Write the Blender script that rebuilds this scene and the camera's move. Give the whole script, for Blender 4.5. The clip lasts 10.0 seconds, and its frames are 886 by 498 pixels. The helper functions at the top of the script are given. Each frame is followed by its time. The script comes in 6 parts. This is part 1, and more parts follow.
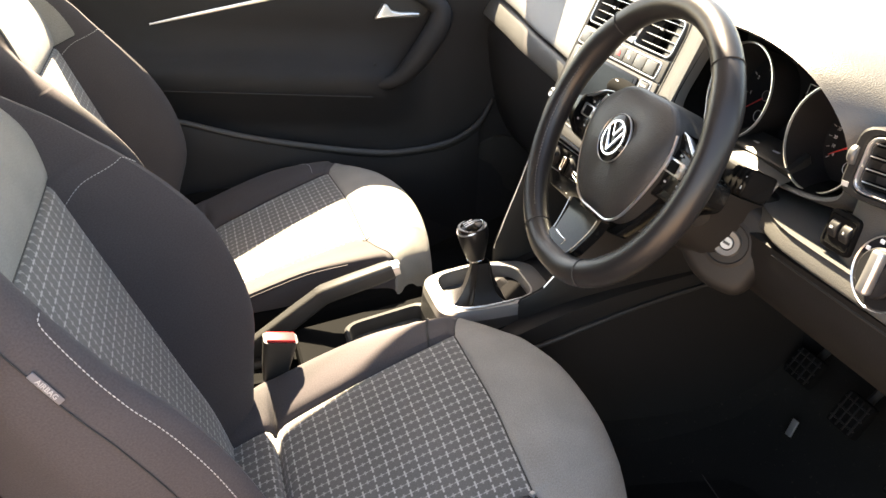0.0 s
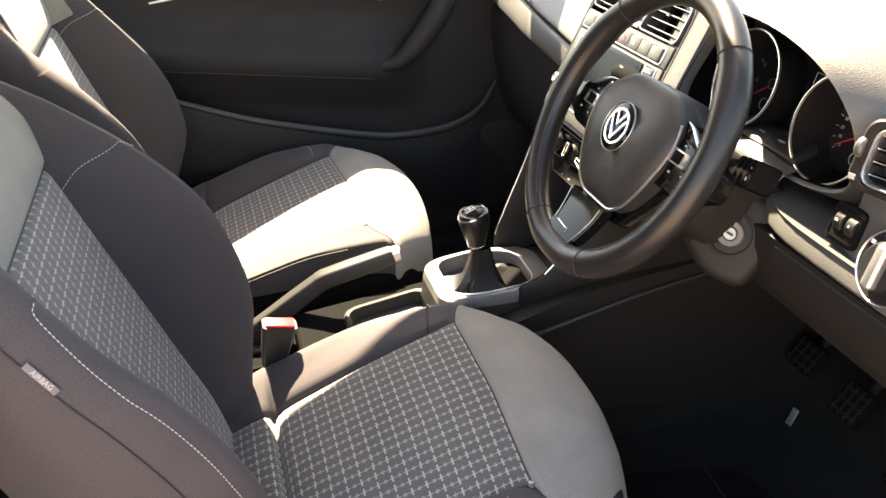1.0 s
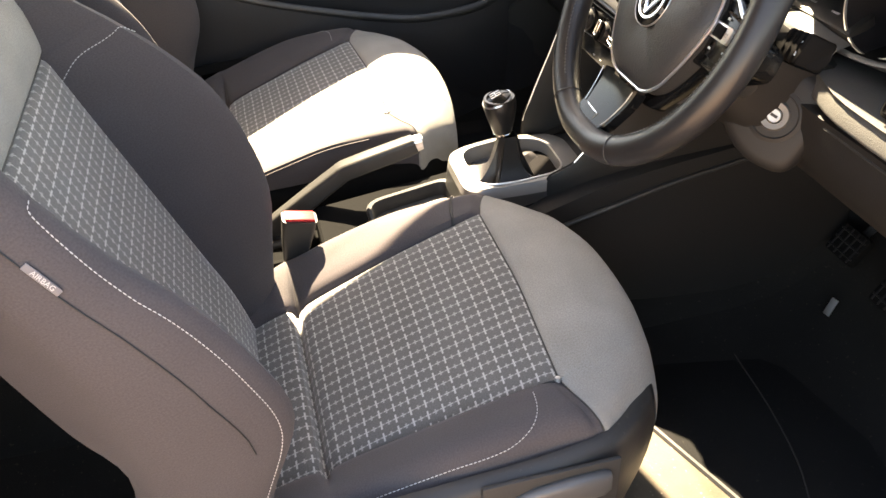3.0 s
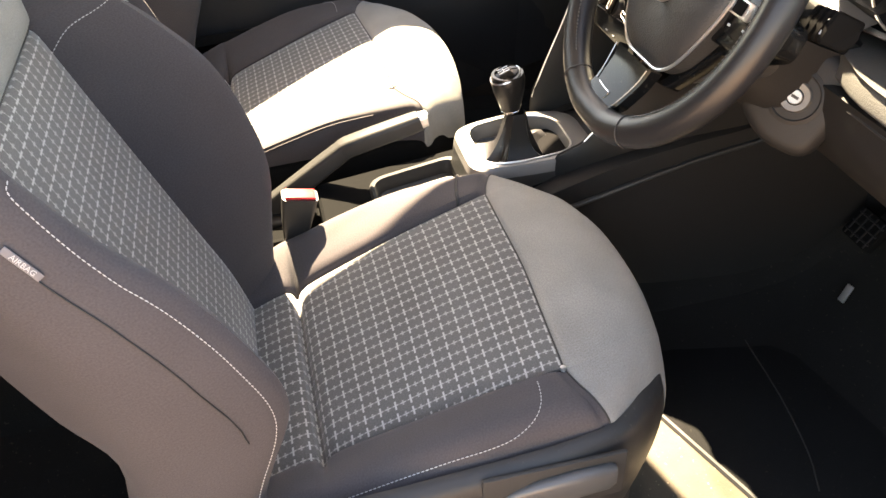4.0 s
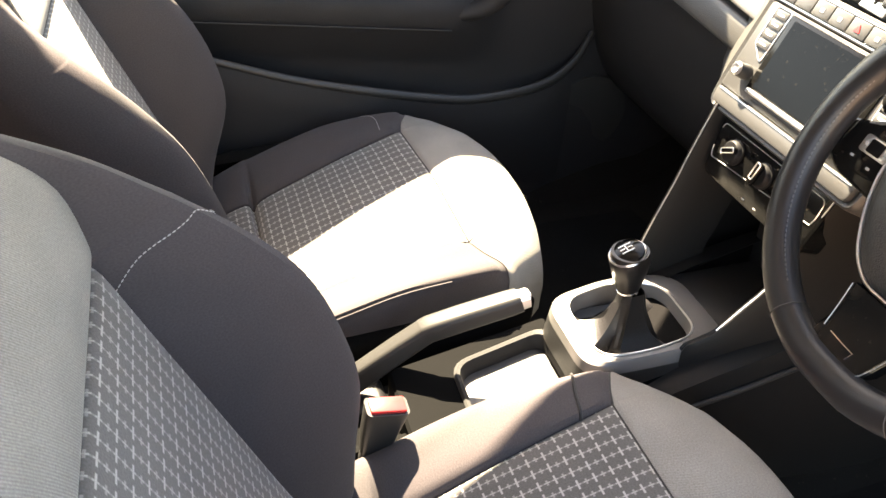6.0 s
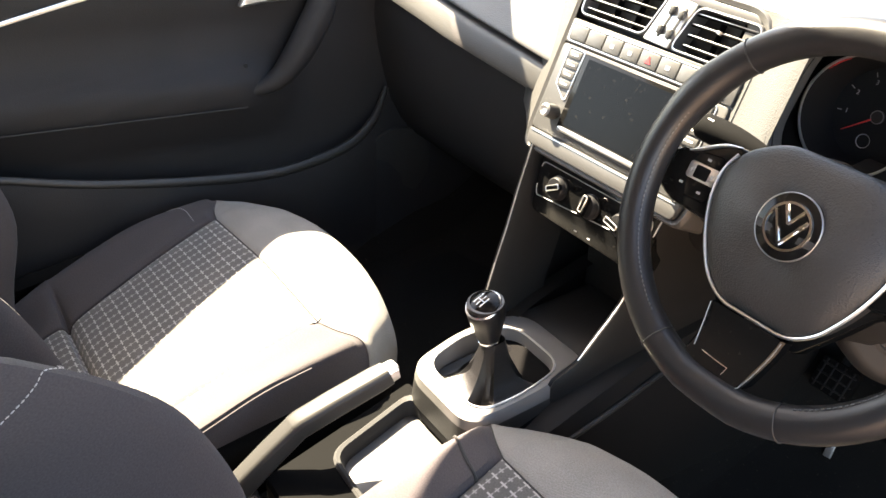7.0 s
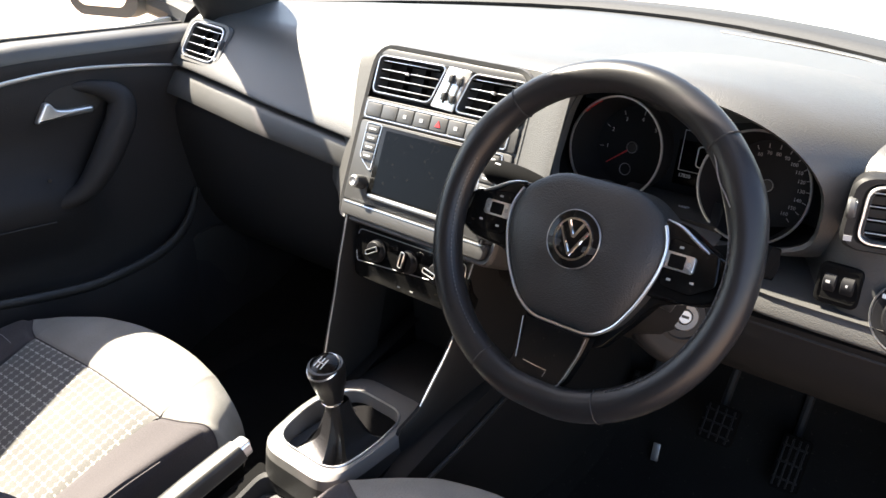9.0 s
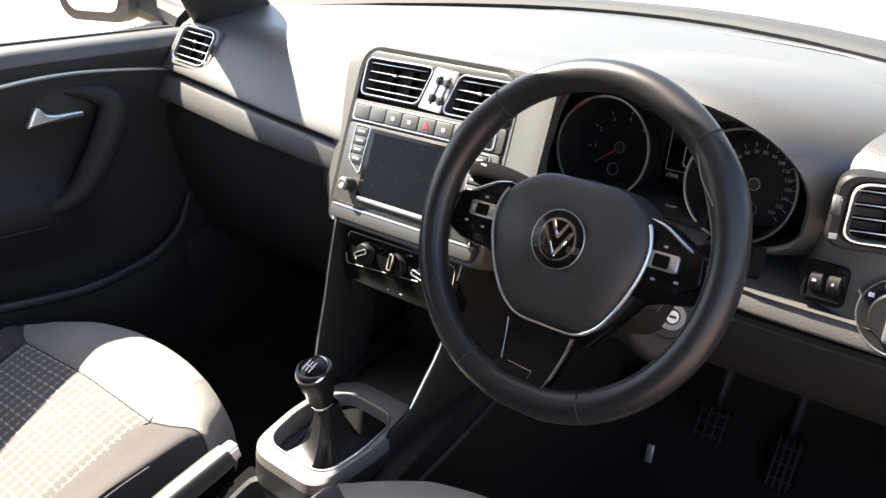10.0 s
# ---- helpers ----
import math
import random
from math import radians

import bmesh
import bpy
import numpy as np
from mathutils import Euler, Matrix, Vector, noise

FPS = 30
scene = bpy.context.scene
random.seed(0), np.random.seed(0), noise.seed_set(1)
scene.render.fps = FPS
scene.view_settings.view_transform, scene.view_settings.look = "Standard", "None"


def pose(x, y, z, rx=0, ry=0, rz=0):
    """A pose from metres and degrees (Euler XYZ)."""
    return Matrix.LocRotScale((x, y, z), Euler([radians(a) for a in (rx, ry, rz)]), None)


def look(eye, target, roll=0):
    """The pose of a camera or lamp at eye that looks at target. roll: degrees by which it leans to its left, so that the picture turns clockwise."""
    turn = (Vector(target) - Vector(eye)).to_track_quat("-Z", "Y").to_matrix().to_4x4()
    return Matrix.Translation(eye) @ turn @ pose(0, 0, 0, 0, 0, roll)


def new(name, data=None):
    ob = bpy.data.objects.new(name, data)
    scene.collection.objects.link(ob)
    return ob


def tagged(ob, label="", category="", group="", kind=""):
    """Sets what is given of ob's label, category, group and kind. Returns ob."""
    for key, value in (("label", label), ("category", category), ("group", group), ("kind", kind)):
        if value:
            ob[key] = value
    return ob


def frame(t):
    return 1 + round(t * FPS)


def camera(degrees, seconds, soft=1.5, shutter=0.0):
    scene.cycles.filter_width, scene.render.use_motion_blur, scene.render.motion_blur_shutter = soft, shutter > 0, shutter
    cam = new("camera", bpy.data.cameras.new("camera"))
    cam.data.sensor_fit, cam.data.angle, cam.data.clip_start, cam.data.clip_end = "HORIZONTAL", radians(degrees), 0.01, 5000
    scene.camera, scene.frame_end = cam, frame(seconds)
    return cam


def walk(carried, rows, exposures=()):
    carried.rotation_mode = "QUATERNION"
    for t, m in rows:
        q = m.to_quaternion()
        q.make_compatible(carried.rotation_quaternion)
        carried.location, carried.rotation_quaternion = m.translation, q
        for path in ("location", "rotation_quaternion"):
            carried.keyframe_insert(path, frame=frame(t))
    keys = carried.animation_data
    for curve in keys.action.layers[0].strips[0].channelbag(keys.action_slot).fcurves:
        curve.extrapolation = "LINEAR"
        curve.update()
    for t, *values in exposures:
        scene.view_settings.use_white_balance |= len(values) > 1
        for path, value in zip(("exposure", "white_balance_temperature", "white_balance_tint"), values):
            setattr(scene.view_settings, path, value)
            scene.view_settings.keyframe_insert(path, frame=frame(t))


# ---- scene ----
cam = camera(55.7, 10.0)
PATH = [
    (0, (1.151, 0.119, 1.256), (-0.567, 0.616, 0.362), -0.5),
    (0.5, (1.144, 0.122, 1.255), (-0.569, 0.611, 0.345), -0.4),
    (1, (1.139, 0.124, 1.261), (-0.559, 0.611, 0.323), -0.1),
    (1.5, (1.134, 0.123, 1.258), (-0.546, 0.596, 0.281), -0.1),
    (2, (1.126, 0.131, 1.25), (-0.529, 0.566, 0.215), -0.7),
    (2.5, (1.111, 0.137, 1.245), (-0.502, 0.538, 0.134), -1.7),
    (4, (1.071, 0.159, 1.227), (-0.483, 0.503, 0.015), -2.0),
    (4.5, (1.014, 0.135, 1.227), (-0.517, 0.478, -0.014), -1.0),
    (5, (0.901, 0.083, 1.278), (-0.598, 0.448, 0.005), 0.5),
    (5.5, (0.809, 0.023, 1.274), (-0.727, 0.49, 0.081), 1.9),
    (5.7, (0.775, 0.035, 1.274), (-0.778, 0.5, 0.101), 2.0),
    (6.8, (0.661, 0.0, 1.298), (-0.787, 0.825, 0.193), -0.0),
    (7, (0.668, -0.006, 1.298), (-0.729, 0.939, 0.223), -0.3),
    (7.5, (0.71, -0.012, 1.294), (-0.563, 1.185, 0.319), -1.7),
    (8, (0.738, -0.024, 1.287), (-0.465, 1.299, 0.391), -2.6),
    (8.5, (0.735, -0.045, 1.29), (-0.463, 1.302, 0.423), -2.4),
    (9, (0.732, -0.064, 1.291), (-0.473, 1.27, 0.415), -2.2),
    (9.5, (0.734, -0.058, 1.289), (-0.473, 1.272, 0.408), -2.5),
    (10, (0.743, -0.051, 1.287), (-0.467, 1.283, 0.418), -2.7),
]
walk(cam, [(t, look(eye, target, roll)) for t, eye, target, roll in PATH], [(0, 3.95, 9000, 16), (2.5, 4.25, 9400, 17), (4, 4.4, 9600, 17), (5.5, 4.38, 9300, 17), (7, 4.25, 8300, 16), (8, 3.62, 7700, 16), (9, 3.3, 7100, 17), (10, 3.25, 7100, 17)])

# ---- light ----
SUN = Vector((-1.0, -0.05, 1.25)).normalized()
world = bpy.data.worlds.new("sky")
world.use_nodes = True
scene.world = world
wn, wl = world.node_tree.nodes, world.node_tree.links
sky = wn.new("ShaderNodeTexSky")
sky.sky_type, sky.sun_disc = "NISHITA", False
sky.dust_density, sky.air_density = 1.0, 1.0
sky.sun_elevation = math.asin(SUN.z)
sky.sun_rotation = math.atan2(SUN.x, SUN.y)
wn["Background"].inputs["Strength"].default_value = 0.085
wl.new(sky.outputs["Color"], wn["Background"].inputs["Color"])
sun_data = bpy.data.lights.new("sun", "SUN")
sun_data.energy, sun_data.angle, sun_data.color = 5.0, radians(0.6), (1.0, 0.95, 0.86)
sun = new("sun", sun_data)
sun.matrix_world = look(SUN * 20, (0, 0, 0))


# ---- materials ----
def mat(name, color, rough=0.5, metal=0.0, grain=0.0, scale=400.0, kind="noise", spread=0.25, sheen=0.0, spec=0.5, coat=0.0, dirt=0.0):
    """A surface with fine relief (grain, at scale per metre) and broad variation of colour and gloss."""
    m = bpy.data.materials.new(name)
    m.use_nodes = True
    n, l = m.node_tree.nodes, m.node_tree.links
    b = n["Principled BSDF"]
    b.inputs["Roughness"].default_value, b.inputs["Metallic"].default_value = rough, metal
    b.inputs["Specular IOR Level"].default_value = spec
    b.inputs["Sheen Weight"].default_value = sheen
    b.inputs["Coat Weight"].default_value = coat
    co = n.new("ShaderNodeTexCoord")
    broad = n.new("ShaderNodeTexNoise")
    broad.inputs["Scale"].default_value, broad.inputs["Detail"].default_value = 9.0, 5.0
    l.new(co.outputs["Object"], broad.inputs["Vector"])
    ramp = n.new("ShaderNodeMapRange")
    ramp.inputs["To Min"].default_value, ramp.inputs["To Max"].default_value = 1 - spread, 1 + spread
    l.new(broad.outputs["Fac"], ramp.inputs["Value"])
    mul = n.new("ShaderNodeMix")
    mul.data_type, mul.blend_type = "RGBA", "MULTIPLY"
    mul.inputs["Factor"].default_value = 1.0
    mul.inputs["A"].default_value = (*color, 1)
    l.new(ramp.outputs["Result"], mul.inputs["B"])
    out = mul.outputs["Result"]
    if dirt:
        spots = n.new("ShaderNodeTexNoise")
        spots.inputs["Scale"].default_value, spots.inputs["Detail"].default_value = 160.0, 3.0
        l.new(co.outputs["Object"], spots.inputs["Vector"])
        cut = n.new("ShaderNodeMapRange")
        cut.inputs["From Min"].default_value, cut.inputs["From Max"].default_value = 0.66, 0.74
        cut.inputs["To Max"].default_value = dirt
        l.new(spots.outputs["Fac"], cut.inputs["Value"])
        dust = n.new("ShaderNodeMix")
        dust.data_type = "RGBA"
        dust.inputs["B"].default_value = (0.32, 0.28, 0.22, 1)
        l.new(cut.outputs["Result"], dust.inputs["Factor"])
        l.new(out, dust.inputs["A"])
        out = dust.outputs["Result"]
    l.new(out, b.inputs["Base Color"])
    if grain:
        tex = n.new("ShaderNodeTexVoronoi" if kind == "leather" else "ShaderNodeTexNoise")
        tex.inputs["Scale"].default_value = scale
        l.new(co.outputs["Object"], tex.inputs["Vector"])
        bump = n.new("ShaderNodeBump")
        bump.inputs["Strength"].default_value, bump.inputs["Distance"].default_value = grain, 0.0006
        l.new(tex.outputs["Distance" if kind == "leather" else "Fac"], bump.inputs["Height"])
        l.new(bump.outputs["Normal"], b.inputs["Normal"])
    return m


def math_node(n, l, op, a, b=None, c=None):
    k = n.new("ShaderNodeMath")
    k.operation = op
    for i, v in enumerate((a, b, c)):
        if v is None:
            continue
        if isinstance(v, (int, float)):
            k.inputs[i].default_value = v
        else:
            l.new(v, k.inputs[i])
    return k.outputs["Value"]


def fabric(name, color, line=(0.0, 0.0, 0.0), cell=0.0, twill=0.0, rough=0.9, sheen=0.25, mott=0.25):
    """Woven cloth laid out by the mesh's UV in metres; cell: spacing of the woven check; twill: spacing of the rib lines."""
    m = bpy.data.materials.new(name)
    m.use_nodes = True
    n, l = m.node_tree.nodes, m.node_tree.links
    b = n["Principled BSDF"]
    b.inputs["Roughness"].default_value = rough
    b.inputs["Sheen Weight"].default_value, b.inputs["Sheen Roughness"].default_value = sheen, 0.5
    b.inputs["Specular IOR Level"].default_value = 0.25
    uv = n.new("ShaderNodeUVMap")
    wob = n.new("ShaderNodeTexNoise")
    wob.inputs["Scale"].default_value = 26.0
    l.new(uv.outputs["UV"], wob.inputs["Vector"])
    sep = n.new("ShaderNodeSeparateXYZ")
    l.new(uv.outputs["UV"], sep.inputs["Vector"])
    fine = n.new("ShaderNodeTexNoise")
    fine.inputs["Scale"].default_value, fine.inputs["Detail"].default_value = 520.0, 3.0
    l.new(uv.outputs["UV"], fine.inputs["Vector"])
    broad = n.new("ShaderNodeTexNoise")
    broad.inputs["Scale"].default_value, broad.inputs["Detail"].default_value = 14.0, 6.0
    l.new(uv.outputs["UV"], broad.inputs["Vector"])
    var = math_node(n, l, "MULTIPLY_ADD", fine.outputs["Fac"], 0.9, 0.55)
    var2 = math_node(n, l, "MULTIPLY_ADD", broad.outputs["Fac"], 2 * mott, 1 - mott)
    var = math_node(n, l, "MULTIPLY", var, var2)
    mul = n.new("ShaderNodeMix")
    mul.data_type, mul.blend_type = "RGBA", "MULTIPLY"
    mul.inputs["Factor"].default_value = 1.0
    mul.inputs["A"].default_value = (*color, 1)
    l.new(var, mul.inputs["B"])
    out, height = mul.outputs["Result"], fine.outputs["Fac"]
    if cell:
        shift = math_node(n, l, "MULTIPLY_ADD", wob.outputs["Fac"], 0.0024, -0.0012)

        def dist(axis, pitch, start=0.0):
            """Distance from the nearest of the lines that lie a pitch apart, in metres."""
            k = math_node(n, l, "ADD", sep.outputs[axis], shift)
            k = math_node(n, l, "DIVIDE", k, pitch)
            k = math_node(n, l, "FRACT", math_node(n, l, "ADD", k, start))
            k = math_node(n, l, "ABSOLUTE", math_node(n, l, "SUBTRACT", k, 0.5))
            return math_node(n, l, "MULTIPLY", k, pitch)

        def stripe(d, half, soft=0.00045):
            r = n.new("ShaderNodeMapRange")
            r.inputs["From Min"].default_value, r.inputs["From Max"].default_value = half + soft, half - soft
            l.new(d, r.inputs["Value"])
            return r.outputs["Result"]

        # bold dashes athwart the seat, fainter short ones between them, thin threads along it
        du, dv, dw = dist("X", 1.75 * cell), dist("Y", 2 * cell), dist("Y", 2 * cell, 0.5)
        bold = math_node(n, l, "MULTIPLY", stripe(dv, 0.0011), stripe(du, 0.0058))
        faint = math_node(n, l, "MULTIPLY", stripe(dw, 0.0011), stripe(du, 0.0034))
        thin = math_node(n, l, "MULTIPLY", stripe(du, 0.0009), math_node(n, l, "MULTIPLY_ADD", stripe(math_node(n, l, "MINIMUM", dv, dw), 0.0032), 0.50, 0.30))
        on = math_node(n, l, "MAXIMUM", bold, math_node(n, l, "MAXIMUM", math_node(n, l, "MULTIPLY", faint, 0.55), thin))
        thread = n.new("ShaderNodeTexNoise")
        thread.inputs["Scale"].default_value = 1500.0
        l.new(uv.outputs["UV"], thread.inputs["Vector"])
        on = math_node(n, l, "MULTIPLY", on, math_node(n, l, "MULTIPLY_ADD", thread.outputs["Fac"], 1.2, 0.25))
        on = math_node(n, l, "MINIMUM", on, 1.0)
        mix = n.new("ShaderNodeMix")
        mix.data_type = "RGBA"
        l.new(on, mix.inputs["Factor"])
        l.new(out, mix.inputs["A"])
        mix.inputs["B"].default_value = (*line, 1)
        out = mix.outputs["Result"]
    if twill:
        s = math_node(n, l, "ADD", sep.outputs["X"], math_node(n, l, "MULTIPLY", sep.outputs["Y"], 0.6))
        s = math_node(n, l, "MULTIPLY", s, 2 * math.pi / twill)
        s = math_node(n, l, "SINE", s)
        height = math_node(n, l, "MULTIPLY_ADD", s, 0.6, fine.outputs["Fac"])
        dark = n.new("ShaderNodeMix")
        dark.data_type, dark.blend_type = "RGBA", "MULTIPLY"
        dark.inputs["Factor"].default_value = 1.0
        l.new(out, dark.inputs["A"])
        l.new(math_node(n, l, "MULTIPLY_ADD", s, 0.13, 0.93), dark.inputs["B"])
        out = dark.outputs["Result"]
    l.new(out, b.inputs["Base Color"])
    bump = n.new("ShaderNodeBump")
    bump.inputs["Strength"].default_value, bump.inputs["Distance"].default_value = 0.35, 0.0006
    l.new(height, bump.inputs["Height"])
    l.new(bump.outputs["Normal"], b.inputs["Normal"])
    return m


M_CHECK = fabric("check cloth", (0.074, 0.071, 0.067), line=(0.35, 0.34, 0.32), cell=0.0095)
M_TWILL = fabric("grey ribbed cloth", (0.200, 0.192, 0.177), twill=0.0022, sheen=0.08, mott=0.3)
M_CLOTH = fabric("smooth dark cloth", (0.046, 0.0405, 0.0425), rough=0.85, sheen=0.06, mott=0.12)
M_DASH = mat("grained dashboard skin", (0.052, 0.051, 0.049), 0.45, grain=0.42, scale=640, kind="leather", spread=0.12)
M_PLASTIC = mat("fine black plastic", (0.017, 0.017, 0.017), 0.45, grain=0.25, scale=900, spread=0.15, dirt=0.10)
M_TRIM = mat("dark grey satin trim", (0.055, 0.055, 0.055), 0.38, grain=0.1, scale=1200, spread=0.08, dirt=0.12)
M_DOOR = mat("black door card", (0.018, 0.018, 0.0195), 0.6, spec=0.2, grain=0.3, scale=500, kind="leather", spread=0.15)
M_GLOSS = mat("piano black lacquer", (0.005, 0.005, 0.005), 0.14, spread=0.1, spec=0.16, dirt=0.06)
M_LEATHER = mat("black steering leather", (0.011, 0.011, 0.012), 0.36, spec=0.32, grain=0.12, scale=1200, kind="leather", spread=0.15)
M_PAD = mat("airbag pad skin", (0.023, 0.0228, 0.023), 0.46, spec=0.35, grain=0.55, scale=620, kind="leather", spread=0.08)
M_SILVER = mat("satin silver", (0.62, 0.62, 0.62), 0.28, metal=0.9, spread=0.05)
M_CHROME = mat("bright chrome", (0.80, 0.80, 0.80), 0.08, metal=1.0, spread=0.03)
M_CARPET = mat("black carpet", (0.006, 0.006, 0.006), 0.95, spec=0.1, grain=1.0, scale=700, spread=0.35, dirt=0.04)
M_FLOOR = mat("dusty dark carpet", (0.0085, 0.008, 0.0075), 0.95, spec=0.1, grain=1.0, scale=500, spread=0.4, dirt=0.06)
# sandy carpet; much of the sun on it is put into this paler colour
M_SUNLIT_SAND = mat("sandy carpet, coloured paler for the sun", (0.062, 0.055, 0.043), 0.95, spec=0.1, grain=1.0, scale=300, spread=0.55, dirt=0.5)
M_SURROUND = mat("satin grey lacquer", (0.115, 0.112, 0.108), 0.36, grain=0.08, scale=1200, spread=0.08, dirt=0.10)
M_RUBBER = mat("black rubber", (0.012, 0.012, 0.012), 0.7, grain=0.3, scale=300, spread=0.2)
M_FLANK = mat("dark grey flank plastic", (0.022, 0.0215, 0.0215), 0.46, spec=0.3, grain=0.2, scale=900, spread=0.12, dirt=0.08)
M_LOCK = mat("worn dark steel", (0.11, 0.105, 0.10), 0.45, metal=0.6, spread=0.1)
M_GRIP = mat("satin grip plastic", (0.026, 0.0255, 0.025), 0.42, spec=0.25, grain=0.15, scale=900, spread=0.15)
M_KNOB = mat("worn black knob leather", (0.006, 0.006, 0.0065), 0.30, grain=0.1, scale=1200, kind="leather", spread=0.15)
M_LOWER = mat("black lower trim", (0.0095, 0.0092, 0.0092), 0.55, spec=0.22, grain=0.3, scale=500, spread=0.15)
# kept this dark so that it also stands for shade on deck and seat trim
M_MATT = mat("flat black, also for shaded parts", (0.0045, 0.0045, 0.0045), 0.9, spec=0.04, spread=0.1)
M_RED = mat("red plastic", (0.55, 0.03, 0.03), 0.35, spread=0.05)
M_THREAD = mat("pale grey thread", (0.36, 0.35, 0.34), 0.8, spread=0.1)
M_PRINT = mat("white print", (0.72, 0.72, 0.72), 0.5, spread=0.02)
M_DIM = mat("dim grey print", (0.30, 0.30, 0.30), 0.5, spread=0.02)
M_TAG = mat("woven grey tag", (0.12, 0.112, 0.118), 0.8, grain=0.4, scale=900, spread=0.1)
M_LINING = mat("light grey headlining", (0.60, 0.59, 0.56), 0.95, grain=0.5, scale=500, spread=0.06)
M_PAINT = mat("white car paint", (0.72, 0.71, 0.68), 0.25, spread=0.02, coat=0.6)
M_STEEL = mat("grey steel", (0.30, 0.30, 0.30), 0.4, metal=0.8, spread=0.15)
M_GROUND = mat("reddish brown paving", (0.36, 0.26, 0.195), 0.9, grain=0.8, scale=60, spread=0.35)
M_SCREEN = mat("dark display glass", (0.002, 0.0022, 0.0025), 0.22, spec=0.10, spread=0.1, dirt=0.025)
M_DIAL = mat("matt black dial face", (0.008, 0.008, 0.009), 0.55, spread=0.1, spec=0.2)
M_BOOT = mat("soft black leatherette", (0.008, 0.008, 0.0085), 0.40, spec=0.35, grain=0.4, scale=600, kind="leather", spread=0.2)


def glass_material():
    m = bpy.data.materials.new("clear pane")
    m.use_nodes = True
    n, l = m.node_tree.nodes, m.node_tree.links
    n.remove(n["Principled BSDF"])
    clear, shine, mix = n.new("ShaderNodeBsdfTransparent"), n.new("ShaderNodeBsdfGlossy"), n.new("ShaderNodeMixShader")
    clear.inputs["Color"].default_value = (0.80, 0.84, 0.81, 1)
    shine.inputs["Roughness"].default_value = 0.02
    mix.inputs["Fac"].default_value = 0.05
    l.new(clear.outputs["BSDF"], mix.inputs[1])
    l.new(shine.outputs["BSDF"], mix.inputs[2])
    l.new(mix.outputs["Shader"], n["Material Output"].inputs["Surface"])
    return m


M_GLASS = glass_material()


# ---- mesh helpers ----
def thing(name, label, category, at=None, group="", kind=""):
    ob = new(name)
    ob.empty_display_size = 0.05
    if at is not None:
        ob.matrix_basis = at
    return tagged(ob, label, category, group, kind)


def mesh_of(name, bm, material, smooth=True):
    me = bpy.data.meshes.new(name)
    bm.normal_update()
    bm.to_mesh(me)
    bm.free()
    me.materials.append(material)
    if smooth:
        for p in me.polygons:
            p.use_smooth = True
    return me


def part(name, bm, material, parent, label="", at=None, smooth=True, sharp=35.0):
    me = bm if isinstance(bm, bpy.types.Mesh) else mesh_of(name, bm, material, smooth)
    if smooth and sharp and not isinstance(bm, bpy.types.Mesh):
        me.set_sharp_from_angle(angle=radians(sharp))
    ob = new(name, me)
    ob.parent = parent
    if at is not None:
        ob.matrix_basis = at
    return tagged(ob, label)


def single(name, bm, material, label, category, kind="", at=None, group="", smooth=True, sharp=35.0):
    me = mesh_of(name, bm, material, smooth)
    if smooth and sharp:
        me.set_sharp_from_angle(angle=radians(sharp))
    ob = new(name, me)
    if at is not None:
        ob.matrix_basis = at
    return tagged(ob, label, category, group, kind)


def box(sx, sy, sz, r=0.0, at=(0, 0, 0), seg=2):
    """A block of that size with rounded edges."""
    bm = bmesh.new()
    bmesh.ops.create_cube(bm, size=1.0)
    bmesh.ops.scale(bm, vec=(sx, sy, sz), verts=bm.verts)
    if r:
        bmesh.ops.bevel(bm, geom=bm.edges[:], offset=r, segments=seg, profile=0.5, affect="EDGES")
    bmesh.ops.translate(bm, vec=at, verts=bm.verts)
    return bm


def move(bm, m):
    bmesh.ops.transform(bm, matrix=m, verts=bm.verts)
    return bm


def join(*bms):
    out = bmesh.new()
    for b in bms:
        me = bpy.data.meshes.new("tmp")
        b.to_mesh(me)
        b.free()
        out.from_mesh(me)
        bpy.data.meshes.remove(me)
    return out


def spline(pts, k, closed=False):
    """Catmull-Rom through the points, k steps to a span."""
    p = [np.array(q, float) for q in pts]
    n = len(p)
    out = []
    for i in range(n if closed else n - 1):
        if closed:
            a, b, c, d = p[i - 1], p[i], p[(i + 1) % n], p[(i + 2) % n]
        else:
            b, c = p[i], p[i + 1]
            a = p[i - 1] if i else 2 * b - c
            d = p[i + 2] if i + 2 < n else 2 * c - b
        for j in range(k):
            t = j / k
            out.append(0.5 * (2 * b + (c - a) * t + (2 * a - 5 * b + 4 * c - d) * t * t + (3 * b - a - 3 * c + d) * t ** 3))
    if not closed:
        out.append(p[-1])
    return out


def grid(rows, close_u=False, uv=None, flip=False):
    """A surface through rows of points; uv: rows of pairs in metres."""
    bm = bmesh.new()
    layer = bm.loops.layers.uv.new("UVMap") if uv is not None else None
    v = [[bm.verts.new(tuple(q)) for q in row] for row in rows]
    nr, nc = len(v), len(v[0])
    for i in range(nr - 1):
        for j in range(nc if close_u else nc - 1):
            j2 = (j + 1) % nc
            ids = [(i, j), (i, j2), (i + 1, j2), (i + 1, j)]
            if flip:
                ids.reverse()
            try:
                f = bm.faces.new([v[a][b] for a, b in ids])
            except ValueError:
                continue
            if layer:
                for lp, (a, b) in zip(f.loops, ids):
                    lp[layer].uv = uv[a][b]
    return bm


def cap(bm, ring):
    """Closes a ring of vertex places with one face."""
    vs = [min(bm.verts, key=lambda q: (q.co - Vector(p)).length) for p in ring]
    try:
        bm.faces.new(vs)
    except ValueError:
        pass
    return bm


